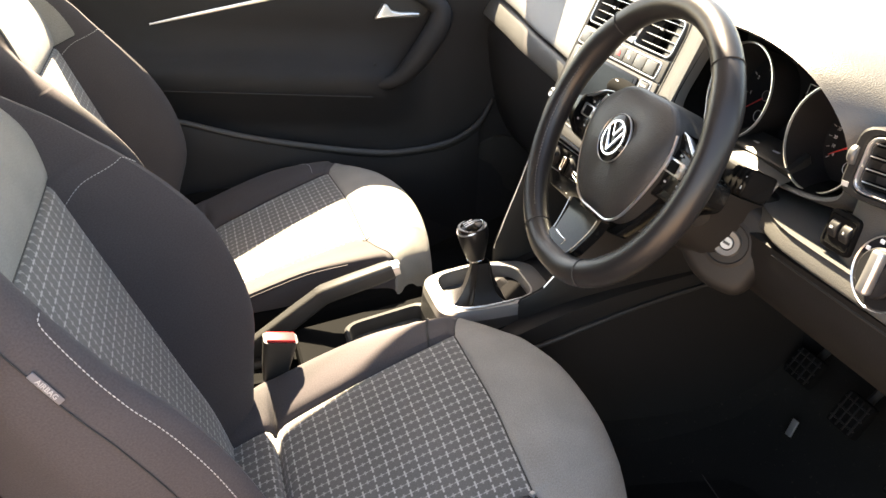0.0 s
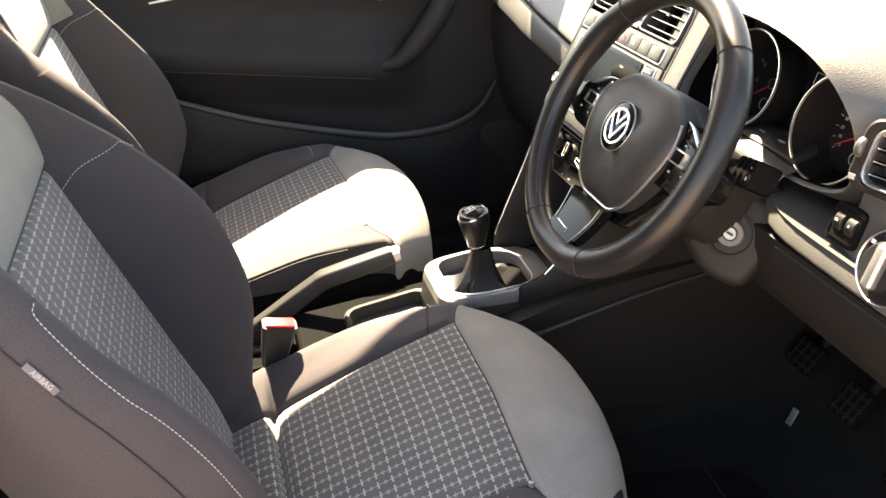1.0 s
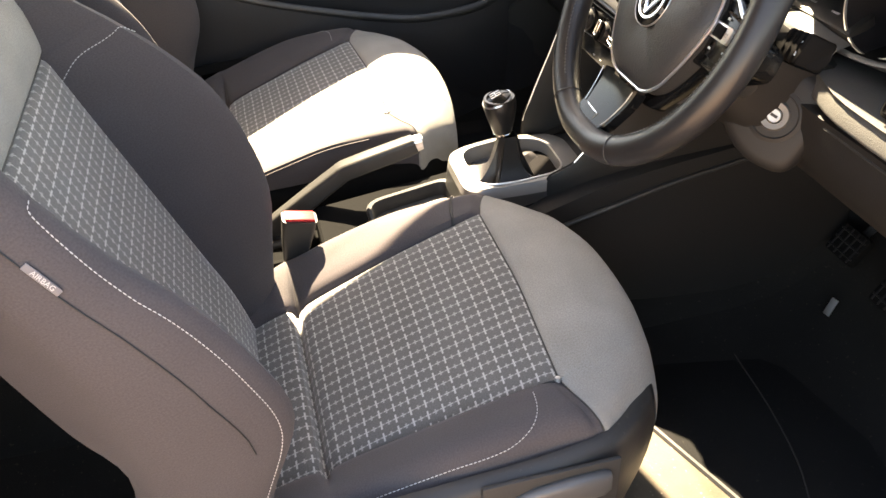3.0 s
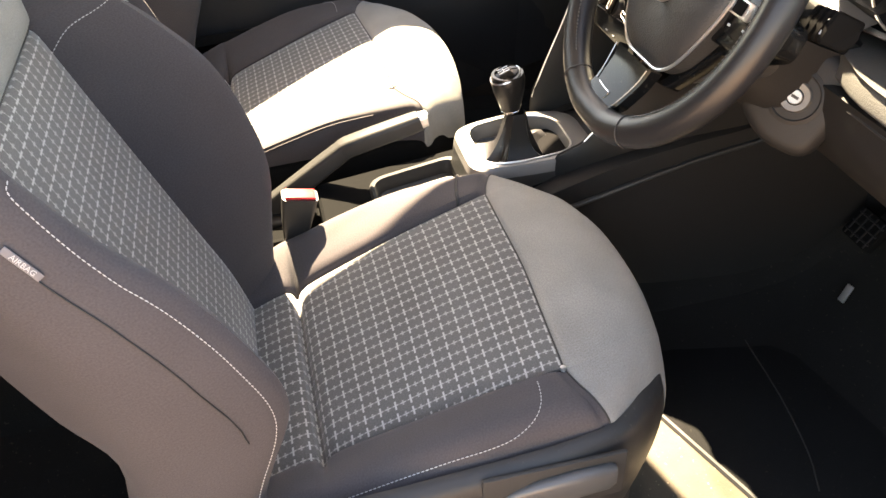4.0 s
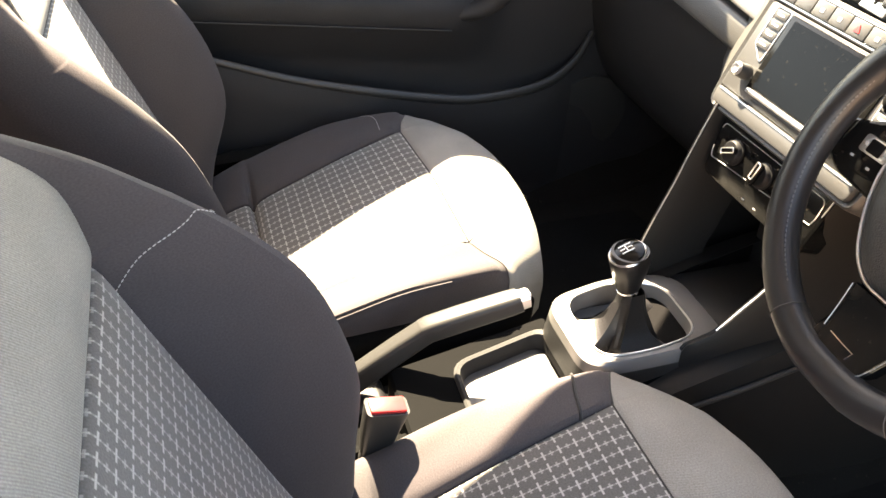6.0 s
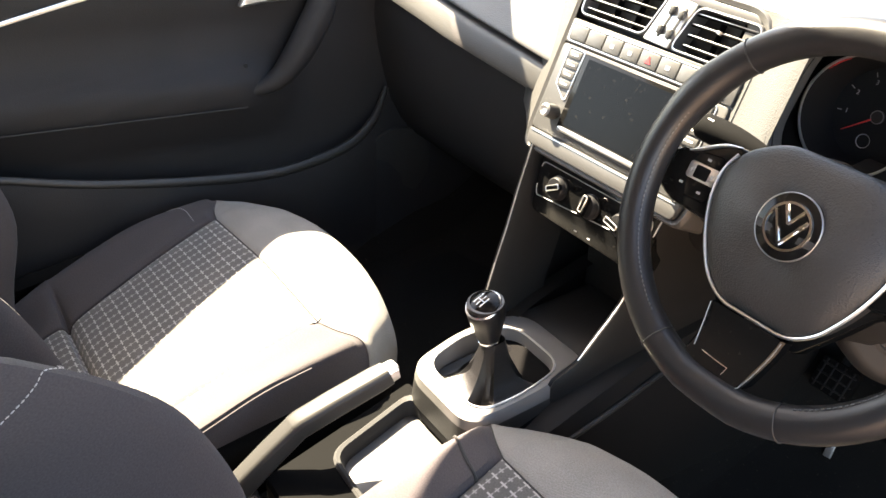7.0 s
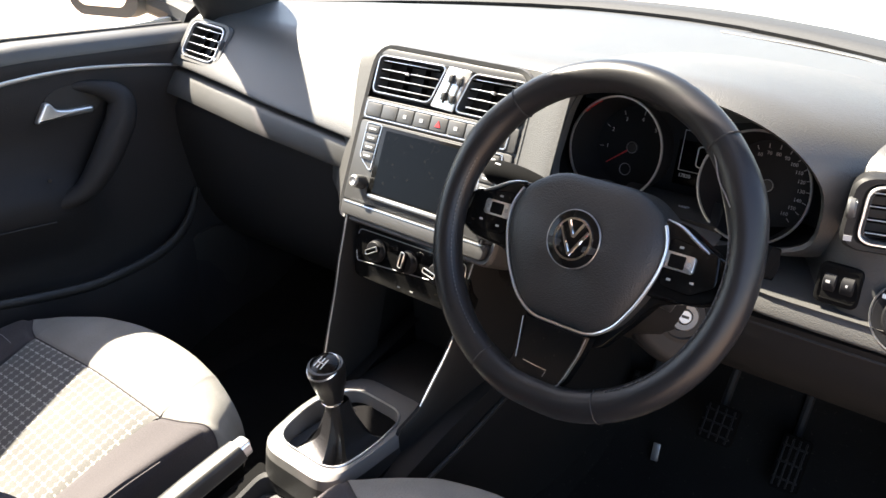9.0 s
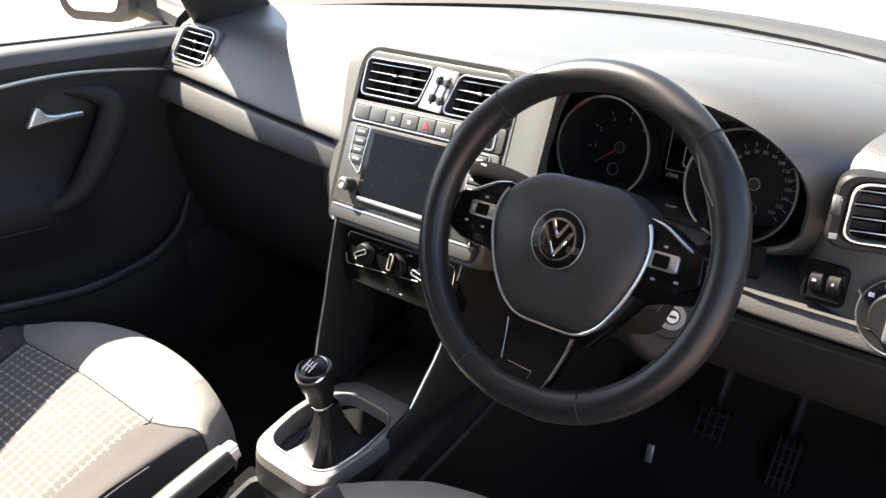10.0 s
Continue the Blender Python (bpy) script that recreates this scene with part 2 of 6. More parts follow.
def tube(pts, radius, closed=False, sides=10, k=1, flat=1.0, up=(0, 0, 1)):
    """A round bar along the points; radius: a number, or one for each point; flat: its width across up."""
    if k > 1:
        rad = [radius] * len(pts) if isinstance(radius, (int, float)) else list(radius)
        q = spline([(*p, r) for p, r in zip(pts, rad)], k, closed)
        pts, radius = [w[:3] for w in q], [float(w[3]) for w in q]
    n = len(pts)
    if isinstance(radius, (int, float)):
        radius = [radius] * n
    rows = []
    for i, p in enumerate(pts):
        a = np.array(pts[i - 1] if (i or closed) else p, float)
        b = np.array(pts[(i + 1) % n] if (i + 1 < n or closed) else p, float)
        t = Vector(b - a).normalized()
        s = t.cross(Vector(up))
        s = s.normalized() if s.length > 1e-4 else t.orthogonal().normalized()
        w = s.cross(t)
        rows.append([tuple(Vector(p) + radius[i] * (flat * math.cos(2 * math.pi * j / sides) * s + math.sin(2 * math.pi * j / sides) * w)) for j in range(sides)])
    if closed:
        rows.append(rows[0])
    bm = grid(rows, close_u=True)
    if closed:
        bmesh.ops.remove_doubles(bm, verts=bm.verts, dist=1e-6)
    else:
        cap(bm, rows[0])
        cap(bm, rows[-1])
    bmesh.ops.recalc_face_normals(bm, faces=bm.faces)
    return bm


def lathe(profile, sides=24, ring=False):
    """Turns (radius, z) pairs about z; ring: a hoop, open in the middle."""
    if ring:
        profile = [*profile, profile[0]]
    rows = [[(r * math.cos(2 * math.pi * j / sides), r * math.sin(2 * math.pi * j / sides), z) for j in range(sides)] for r, z in profile]
    bm = grid(rows, close_u=True)
    for end in (rows[0], rows[-1]) if not ring else ():
        if abs(end[0][0]) > 1e-6:
            cap(bm, end)
    bmesh.ops.remove_doubles(bm, verts=bm.verts, dist=1e-6)
    bmesh.ops.recalc_face_normals(bm, faces=bm.faces)
    return bm


def plate(outline, z0, z1, r=0.0, seg=2):
    """A flat outline in x and y, raised from z0 to z1, its edges rounded by r."""
    bm = bmesh.new()
    a = [bm.verts.new((x, y, z0)) for x, y in outline]
    f = bm.faces.new(a)
    ext = bmesh.ops.extrude_face_region(bm, geom=[f])
    vs = [g for g in ext["geom"] if isinstance(g, bmesh.types.BMVert)]
    bmesh.ops.translate(bm, vec=(0, 0, z1 - z0), verts=vs)
    bmesh.ops.recalc_face_normals(bm, faces=bm.faces)
    if r:
        top = [e for e in bm.edges if all(abs(v.co.z - z1) < 1e-7 for v in e.verts)]
        bmesh.ops.bevel(bm, geom=top, offset=r, segments=seg, profile=0.5, affect="EDGES")
    return bm


def rrect(x0, y0, x1, y1, r, seg=4):
    """The outline of a rectangle with round corners."""
    out = []
    for cx, cy, a0 in ((x1 - r, y1 - r, 0), (x0 + r, y1 - r, 90), (x0 + r, y0 + r, 180), (x1 - r, y0 + r, 270)):
        for i in range(seg + 1):
            a = radians(a0 + 90 * i / seg)
            out.append((cx + r * math.cos(a), cy + r * math.sin(a)))
    return out


def rounded(points, r, seg=4):
    """A polygon with its corners rounded by r."""
    out, n = [], len(points)
    for i, p in enumerate(points):
        p, a, b = Vector(p), Vector(points[i - 1]), Vector(points[(i + 1) % n])
        d = min(r, 0.45 * (a - p).length, 0.45 * (b - p).length)
        s, e = p + (a - p).normalized() * d, p + (b - p).normalized() * d
        for j in range(seg + 1):
            t = j / seg
            out.append(tuple((1 - t) ** 2 * s + 2 * t * (1 - t) * p + t * t * e))
    return out


def frame_plate(outer, inner, z0, z1, r=0.0015):
    """A flat ring between two outlines of as many points, with rounded top edges."""
    n = len(outer)

    def lerp(k):
        return [(o[0] + (i[0] - o[0]) * k, o[1] + (i[1] - o[1]) * k) for o, i in zip(outer, inner)]

    rows = [[(*p, z0) for p in outer], [(*p, z1 - r) for p in outer], [(*p, z1) for p in lerp(0.25)], [(*p, z1) for p in lerp(0.75)], [(*p, z1 - r) for p in inner], [(*p, z0) for p in inner]]
    bm = grid(rows, close_u=True)
    bmesh.ops.recalc_face_normals(bm, faces=bm.faces)
    return bm


def text_mesh(body, size, depth=0.0003):
    cu = bpy.data.curves.new("txt", "FONT")
    cu.body, cu.size, cu.align_x, cu.align_y, cu.extrude, cu.resolution_u = body, size, "CENTER", "CENTER", depth, 2
    tmp = bpy.data.objects.new("txt", cu)
    scene.collection.objects.link(tmp)
    me = bpy.data.meshes.new_from_object(tmp.evaluated_get(bpy.context.evaluated_depsgraph_get()))
    bpy.data.objects.remove(tmp)
    bpy.data.curves.remove(cu)
    return me


def writing(name, body, size, material, parent, at, label=""):
    me = text_mesh(body, size)
    me.materials.clear()
    me.materials.append(material)
    ob = new(name, me)
    ob.parent = parent
    ob.matrix_basis = at
    return tagged(ob, label)


def stitches(pts, pitch=0.0046, length=0.0034, r=0.00048):
    """Short threads laid end to end along a line."""
    q = [Vector(p) for p in pts]
    out, run, bms = [q[0]], 0.0, []
    lens = [0.0]
    for a, b in zip(q, q[1:]):
        lens.append(lens[-1] + (b - a).length)

    def place(s):
        for i in range(len(q) - 1):
            if s <= lens[i + 1]:
                return q[i].lerp(q[i + 1], (s - lens[i]) / max(lens[i + 1] - lens[i], 1e-9))
        return q[-1]

    s, verts, faces = 0.0, [], []
    while s + length < lens[-1]:
        a, b = place(s), place(s + length)
        t = (b - a).normalized()
        u = t.orthogonal().normalized()
        w = t.cross(u)
        k = len(verts)
        for p, rr in ((a, 0.6 * r), ((a + b) / 2, 1.3 * r), (b, 0.6 * r)):
            for j in range(5):
                g = 2 * math.pi * j / 5
                verts.append(tuple(p + rr * (math.cos(g) * u + math.sin(g) * w)))
        for i in range(2):
            for j in range(5):
                faces.append((k + 5 * i + j, k + 5 * i + (j + 1) % 5, k + 5 * i + 5 + (j + 1) % 5, k + 5 * i + 5 + j))
        s += pitch
    me = bpy.data.meshes.new("stitch")
    me.from_pydata(verts, [], faces)
    bm = bmesh.new()
    bm.from_mesh(me)
    bpy.data.meshes.remove(me)
    return bm



# ---- seats ----
def interp(x, xs, ys):
    return float(np.interp(x, xs, ys))


def dense(rows, kr, kc):
    cols = [spline(r, kc) for r in rows]
    return list(zip(*[spline([c[j] for c in cols], kr) for j in range(len(cols[0]))]))


def patch(P, r0, r1, c0, c1):
    rows = [[tuple(P[i][j]) for j in range(c0, c1 + 1)] for i in range(r0, r1 + 1)]
    uv = []
    arc = np.zeros(len(rows))
    mid = (c1 - c0) // 2
    for i in range(1, len(rows)):
        arc[i] = arc[i - 1] + np.linalg.norm(np.subtract(rows[i][mid], rows[i - 1][mid]))
    for i, row in enumerate(rows):
        seg = [0.0]
        for a, b in zip(row, row[1:]):
            seg.append(seg[-1] + float(np.linalg.norm(np.subtract(b, a))))
        uv.append([(s - seg[mid] + 0.5, float(arc[i]) + 0.5) for s in seg])
    bm = grid(rows, uv=uv)
    bmesh.ops.recalc_face_normals(bm, faces=bm.faces)
    return bm


def cells(P, keep):
    """The cells (row, column) of a surface that belong to one panel, with UV in metres."""
    nr, nc = len(P), len(P[0])
    mid = nc // 2
    arc = np.zeros(nr)
    for i in range(1, nr):
        arc[i] = arc[i - 1] + np.linalg.norm(np.subtract(P[i][mid], P[i - 1][mid]))
    across = []
    for row in P:
        seg = [0.0]
        for p, q in zip(row, row[1:]):
            seg.append(seg[-1] + float(np.linalg.norm(np.subtract(q, p))))
        across.append([s - seg[mid] + 0.5 for s in seg])
    bm = bmesh.new()
    layer = bm.loops.layers.uv.new("UVMap")
    made = {}
    for i in range(nr - 1):
        for j in range(nc - 1):
            if not keep(i, j):
                continue
            ids = [(i, j), (i, j + 1), (i + 1, j + 1), (i + 1, j)]
            for k in ids:
                if k not in made:
                    made[k] = bm.verts.new(tuple(P[k[0]][k[1]]))
            f = bm.faces.new([made[k] for k in ids])
            for lp, (a, c) in zip(f.loops, ids):
                lp[layer].uv = (across[a][c], float(arc[a]) + 0.5)
    bmesh.ops.recalc_face_normals(bm, faces=bm.faces)
    return bm


KR, KC = 4, 3


def cushion_surface(side, square=False):
    stations = [  # y, insert height, crest height, half width, half insert, seam depth
        (0.030, 0.455, 0.490, 0.205, 0.140, 0.002), (0.080, 0.476, 0.508, 0.224, 0.143, 0.003), (0.138, 0.497, 0.530, 0.236, 0.147, 0.003),
        (0.152, 0.482, 0.534, 0.237, 0.147, 0.003), (0.166, 0.503, 0.538, 0.238, 0.148, 0.006), (0.240, 0.532, 0.563, 0.242, 0.155, 0.006),
        (0.320, 0.560, 0.584, 0.243, 0.162, 0.006), (0.400, 0.584, 0.595, 0.241, 0.168, 0.005), (0.418, 0.588, 0.594, 0.238, 0.170, 0.003),
        (0.424, 0.588, 0.594, 0.237, 0.171, 0.002), (0.432, 0.594, 0.595, 0.236, 0.171, 0.0), (0.466, 0.604, 0.596, 0.226, 0.168, 0.0),
        (0.502, 0.602, 0.592, 0.211, 0.158, 0.0), (0.534, 0.592, 0.577, 0.191, 0.140, 0.0), (0.556, 0.570, 0.553, 0.168, 0.125, 0.0),
        (0.562, 0.540, 0.525, 0.160, 0.118, 0.0), (0.552, 0.505, 0.498, 0.156, 0.116, 0.0), (0.535, 0.460, 0.460, 0.152, 0.115, 0.0)]
    rows = []
    for y, zi, zc, w, hw, groove in stations:
        zb = 0.435
        if square:
            w += interp(y, [0.38, 0.466, 0.502, 0.534, 0.57], [0.0, 0.014, 0.018, 0.014, 0.012])
        tuck = interp(y, [0.40, 0.50], [0.0, 0.006])
        half = [(w - 0.004 - tuck, zb), (w + 0.003 - 0.8 * tuck, zb + 0.35 * (zc - zb)), (w + 0.001 - 0.3 * tuck, zb + 0.72 * (zc - zb)), (w - 0.006, zc - 0.013), (w - 0.024, zc),
                (0.5 * (w - 0.024 + hw) + 0.003, 0.68 * zc + 0.32 * zi + 0.003), (hw + 0.005, zi + 0.006 * (zc > zi + 0.01) + 0.003), (hw, zi - groove), (hw - 0.008, zi + 0.003),
                (hw * 0.5, zi + 0.005)]
        if square:
            half[1:6] = [(w + 0.002, zb + 0.36 * (zc - zb)), (w + 0.005, zb + 0.70 * (zc - zb)), (w + 0.005, zc - 0.009), (w - 0.004, zc + 0.001), (0.55 * w + 0.45 * hw, 0.60 * zc + 0.40 * zi + 0.003)]
        # ahead of the front seam the section becomes one smooth dome
        b = interp(y, [0.390, 0.450], [0.0, 1.0])
        dome = [(w - 0.006, 0.440), (w + 0.001, 0.5 * (zc + 0.44)), (w + 0.003, zc - 0.048), (w - 0.002, zc - 0.026)]
        dome += [(q, zi + 0.005 - (zi + 0.015 - zc) * (q / (w - 0.018)) ** 3.5) for q in (w - 0.018, 0.5 * (w - 0.018 + hw), hw + 0.010, hw, hw - 0.010, hw * 0.5)]
        half = [(p[0] * (1 - b) + q[0] * b, p[1] * (1 - b) + q[1] * b) for p, q in zip(half, dome)]
        full = half + [(0.0, zi + 0.005)] + [(-s, z) for s, z in reversed(half)]
        # the front seam sweeps forward down the flanks
        sweep = interp(y, [0.32, 0.424, 0.47, 0.54], [0.0, 0.034, 0.020, 0.0])
        rows.append([(side * s, y - 0.022 * (s / 0.2) ** 2 * interp(y, [0.43, 0.50], [0.0, 1.0]) + sweep * min(1.0, max(0.0, (abs(s) - 0.150) / 0.088)) ** 2 - 0.012 * max(0.0, s) / 0.17 * interp(y, [0.20, 0.42, 0.50], [0.0, 1.0, 0.2]), z) for s, z in full])
    return dense(rows, KR, KC)


def backrest_surface(side, outer_add=0.0, inner_add=0.0):
    base, d, nrm = (0.090, 0.500), (-0.361, 0.932), (0.932, 0.361)
    hs = [-0.04, 0.05, 0.13, 0.21, 0.29, 0.36, 0.42, 0.430, 0.442, 0.49, 0.54, 0.585, 0.615, 0.625]
    rows = []
    for h in hs:
        w = interp(h, [-0.04, 0.05, 0.2, 0.32, 0.42, 0.5, 0.56, 0.625], [0.205, 0.225, 0.234, 0.228, 0.214, 0.196, 0.165, 0.11])
        spots = [-0.04, 0.05, 0.13, 0.21, 0.29, 0.36, 0.42, 0.47, 0.54, 0.60, 0.625]
        pc = interp(h, spots, [-0.03, 0.030, 0.093, 0.100, 0.086, 0.058, 0.040, 0.026, 0.004, -0.02, -0.05]) + outer_add * interp(h, [0.13, 0.36, 0.50, 0.60], [0.0, 1.0, 1.0, 0.0])
        qc = interp(h, spots, [0.02, 0.066, 0.106, 0.119, 0.118, 0.098, 0.072, 0.048, 0.010, -0.02, -0.05]) + inner_add * interp(h, [0.0, 0.13, 0.54, 0.62], [0.0, 1.0, 1.0, 0.0])
        hw = interp(h, [-0.04, 0.42, 0.5, 0.625], [0.152, 0.146, 0.13, 0.08])
        pi = interp(h, [-0.04, 0.0, 0.42, 0.43, 0.442, 0.50, 0.56, 0.60, 0.625], [-0.01, 0.0, 0.0, -0.005, 0.004, 0.012, 0.0, -0.022, -0.05])
        back = interp(h, [-0.04, 0.05, 0.4, 0.56, 0.625], [-0.075, -0.082, -0.098, -0.085, -0.07])
        side_back = interp(h, [-0.04, 0.05, 0.1175, 0.157, 0.20, 0.27, 0.32, 0.5, 0.625], [-0.130, -0.105, -0.066, -0.049, -0.039, -0.034, -0.036, -0.058, -0.065])
        back = min(back, side_back - 0.02)
        groove = 0.006 if h < 0.425 else 0.0
        def half(pc, hw):
            return [(w - 0.05, back), (w - 0.012, side_back), (w + 0.002, 0.25 * (pc - side_back) + side_back), (w + 0.002, 0.62 * (pc - side_back) + side_back), (w - 0.010, pc - 0.010), (w - 0.030, pc),
                    (0.45 * (w - 0.030) + 0.55 * hw, pi + 0.55 * (pc - pi)), (hw, pi - groove), (hw - 0.008, pi + 0.003), (hw * 0.5, pi + 0.004)]
        wide = min(w - 0.046, interp(h, [-0.04, 0.42, 0.44, 0.49, 0.54, 0.585, 0.625], [0.152, 0.146, 0.150, 0.164, 0.150, 0.10, 0.07]))
        full = half(pc, hw) + [(0.0, pi + 0.004)] + [(-s, p) for s, p in reversed(half(qc, wide))]
        rows.append([(side * s, base[0] + d[0] * h + nrm[0] * p, base[1] + d[1] * h + nrm[1] * p) for s, p in full])
    return dense(rows, KR, KC)


def seat(at, side, label, driver):
    """A front seat; side: +1 where its outer flank faces +x."""
    root = thing("front_seat", label, "car seat", at, "front seats")
    C, B = cushion_surface(side, not driver), backrest_surface(side) if driver else backrest_surface(side, 0.036, -0.030)
    c = [k * KC for k in range(21)]
    # cushion
    front = 9 * KR
    part("cushion_insert", patch(C, 4 * KR, front, c[7], c[13]), M_CHECK, root, "dark check woven cloth panel")
    part("cushion_rear_panel", patch(C, 0, 4 * KR, c[7], c[13]), M_CHECK, root, "dark check woven cloth panel")
    part("outer_cushion_bolster", cells(C, lambda i, j: j < c[7] and i < front), M_CLOTH, root, "smooth dark cloth bolster")
    part("inner_cushion_bolster", cells(C, lambda i, j: j >= c[13] and i < front), M_CLOTH, root, "smooth dark cloth bolster")
    part("cushion_front_panel", cells(C, lambda i, j: i >= front), M_TWILL, root, "grey ribbed cloth front panel")
    # seams on the cushion
    def on(P, r, k, out=0.0008):
        p = Vector(P[r][k])
        a, b = Vector(P[min(r + 1, len(P) - 1)][k]) - Vector(P[max(r - 1, 0)][k]), Vector(P[r][min(k + 1, len(P[0]) - 1)]) - Vector(P[r][max(k - 1, 0)])
        nn = a.cross(b).normalized()
        return p + nn * out * face[id(P)]

    face = {}
    for P, outward in ((C, Vector((0, 0, 1))), (B, Vector((0, 0.932, 0.361)))):
        r, k = 5 * KR, 10 * KC
        n0 = (Vector(P[r + 1][k]) - Vector(P[r - 1][k])).cross(Vector(P[r][k + 1]) - Vector(P[r][k - 1]))
        face[id(P)] = 1.0 if n0.dot(outward) > 0 else -1.0

    def between(P, r, k):
        i = int(k)
        return on(P, r, i).lerp(on(P, r, i + 1), k - i)

    def place(P, r, k):
        i = int(r)
        return between(P, i, k).lerp(between(P, i + 1, k), r - i)

    seam = [place(C, r, k) for r, k in ((10, 9.6), (14, 9.8), (18, 9.7), (20.5, 9.4), (22.5, 9.1), (24, 8.9), (25.1, 9.3), (26.0, 10.8), (26.7, 13.2), (27.2, 16.5), (27.4, 20.5))]
    part("stitching", stitches([tuple(p) for p in spline(seam, 3)]), M_THREAD, root, "pale contrast stitching")
    if not driver:
        part("piping", tube([tuple(p) for p in spline([between(C, r, 16.8 * KC) for r in range(6, 27)], 3)], 0.0016, sides=6), M_CLOTH, root)
    pipe = [on(C, 27, k, 0.001) for k in range(c[13], c[17] + 1)]
    if driver:
        part("piping", tube([tuple(p) for p in pipe], 0.0020, k=2, sides=6), M_RUBBER, root)
    edge = [on(C, front, k, 0.0004) for k in range(c[2], c[18] + 1)]
    part("front_seam", tube([tuple(p) for p in edge], 0.0011, sides=5), M_RUBBER if driver else M_CLOTH, root)
    for k in (c[7], c[13]):
        part("insert_seam", tube([tuple(on(C, r, k, 0.0)) for r in range(0, front + 1)], 0.0010, sides=5), M_RUBBER, root)
    # backrest
    top = 7 * KR
    last = len(B) - 1
    part("backrest_insert", patch(B, 0, top, c[7], c[13]), M_CHECK, root, "dark check woven cloth panel")
    part("outer_backrest_bolster", patch(B, 0, top, c[0], c[7]), M_CLOTH, root, "smooth dark cloth bolster")
    part("inner_backrest_bolster", patch(B, 0, last, c[13], c[20]), M_CLOTH, root, "smooth dark cloth bolster")
    part("shoulder_panel", patch(B, top, last, c[6], c[13]), M_TWILL, root, "grey ribbed cloth shoulder panel")
    part("shoulder_side", patch(B, top, last, c[0], c[6]), M_CLOTH, root)
    rear = grid([[tuple(B[r][c[0]]), tuple(B[r][c[20]])] for r in range(len(B))])
    part("back_shell", rear, M_PLASTIC, root)
    part("stitching", stitches([tuple(p) for p in spline([between(B, r, KC * interp(r, [0, 8, 18, 24, 28], [3.9, 3.9, 3.9, 4.3, 4.7])) for r in range(2, top + 1)], 3)]), M_THREAD, root, "pale contrast stitching")
    part("side_seam", tube([tuple(between(B, r, KC * interp(r, [8, 12, 16], [3.3, 3.1, 3.0]))) for r in range(8, 38)], 0.0008, sides=5), M_RUBBER, root)
    run = ((22, 39), (23, 41), (23, 43), (23, 44), (23, 45), (22, 46), (22, 47), (21, 48), (20, 50))
    run = run if driver else tuple((r + 1, 60 - k) for r, k in run)
    part("stitching", stitches([tuple(p) for p in spline([on(B, r, k) for r, k in run], 4)]), M_THREAD, root, "pale contrast stitching")
    part("top_seam", tube([tuple(on(B, top, k, 0.0004)) for k in range(c[6], c[13])], 0.0012, sides=5), M_RUBBER, root)
    for k in (c[7], c[13]):
        part("insert_seam", tube([tuple(on(B, r, k, 0.0)) for r in range(0, top + 1)], 0.0010, sides=5), M_RUBBER, root)
    # plastic flank trim and base
    for sg in (1, -1):
        path = [(sg * side * s, y) for s, y in ((0.258, -0.02), (0.262, 0.10), (0.264, 0.22), (0.264, 0.34), (0.262, 0.40), (0.253, 0.446), (0.235, 0.477), (0.207, 0.506), (0.164, 0.533), (0.0, 0.556))]
        drop = 0.0 if sg > 0 else 0.035
        tops = (0.538, 0.545, 0.553, 0.562, 0.567, 0.568, 0.567, 0.564, 0.555, 0.535)
        rows = []
        for q, ((x, y), z) in enumerate(zip(path, tops)):
            (xa, ya), (xb, yb) = path[max(q - 1, 0)], path[min(q + 1, len(path) - 1)]
            n2 = Vector((yb - ya, xa - xb)).normalized() * (sg * side)
            z -= drop
            rows.append([(x - n2.x * 0.026, y - n2.y * 0.026, z - 0.014), (x - n2.x * 0.018, y - n2.y * 0.018, z + 0.001), (x - n2.x * 0.006, y - n2.y * 0.006, z - 0.003), (x, y, z - 0.014), (x + n2.x * 0.004, y + n2.y * 0.004, z - 0.05),
                         (x, y, z - 0.10), (x - n2.x * 0.010, y - n2.y * 0.010, z - 0.15), (x - n2.x * 0.03, y - n2.y * 0.03, 0.335)])
        bm = grid(dense(rows, 3, 2))
        bmesh.ops.recalc_face_normals(bm, faces=bm.faces)
        # same trim throughout; inner and passenger sides are blackened to stand for shade
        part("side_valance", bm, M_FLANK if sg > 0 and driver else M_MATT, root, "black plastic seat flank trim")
    bm = box(0.42, 0.46, 0.10, 0.02, (0, 0.27, 0.40))
    part("seat_pan", bm, M_PLASTIC, root)
    for sx in (-0.17, 0.17):
        part("seat_rail", box(0.05, 0.52, 0.075, 0.008, (sx, 0.24, 0.325)), M_STEEL, root)
    if driver:
        part("lever_recess", box(0.006, 0.150, 0.064, 0.0026, (side * 0.2650, 0.372, 0.529)), M_RUBBER, root)
        rows = [[(side * (0.264 + x), y, 0.534 + z + dz) for x, z in rrect(0.0, -h, d, h, min(h, d) * 0.45, 4)] for y, d, h, dz in ((0.315, 0.005, 0.008, -0.014), (0.330, 0.010, 0.013, -0.009), (0.352, 0.014, 0.016, -0.003), (0.39, 0.016, 0.0175, 0.0), (0.426, 0.015, 0.0165, 0.001), (0.434, 0.012, 0.0125, 0.001), (0.436, 0.007, 0.008, 0.001))]
        lev = grid(rows, close_u=True)
        cap(lev, rows[-1])
        cap(lev, rows[0])
        bmesh.ops.recalc_face_normals(lev, faces=lev.faces)
        part("height_lever", lev, M_TRIM, root, "dark grey seat height lever")
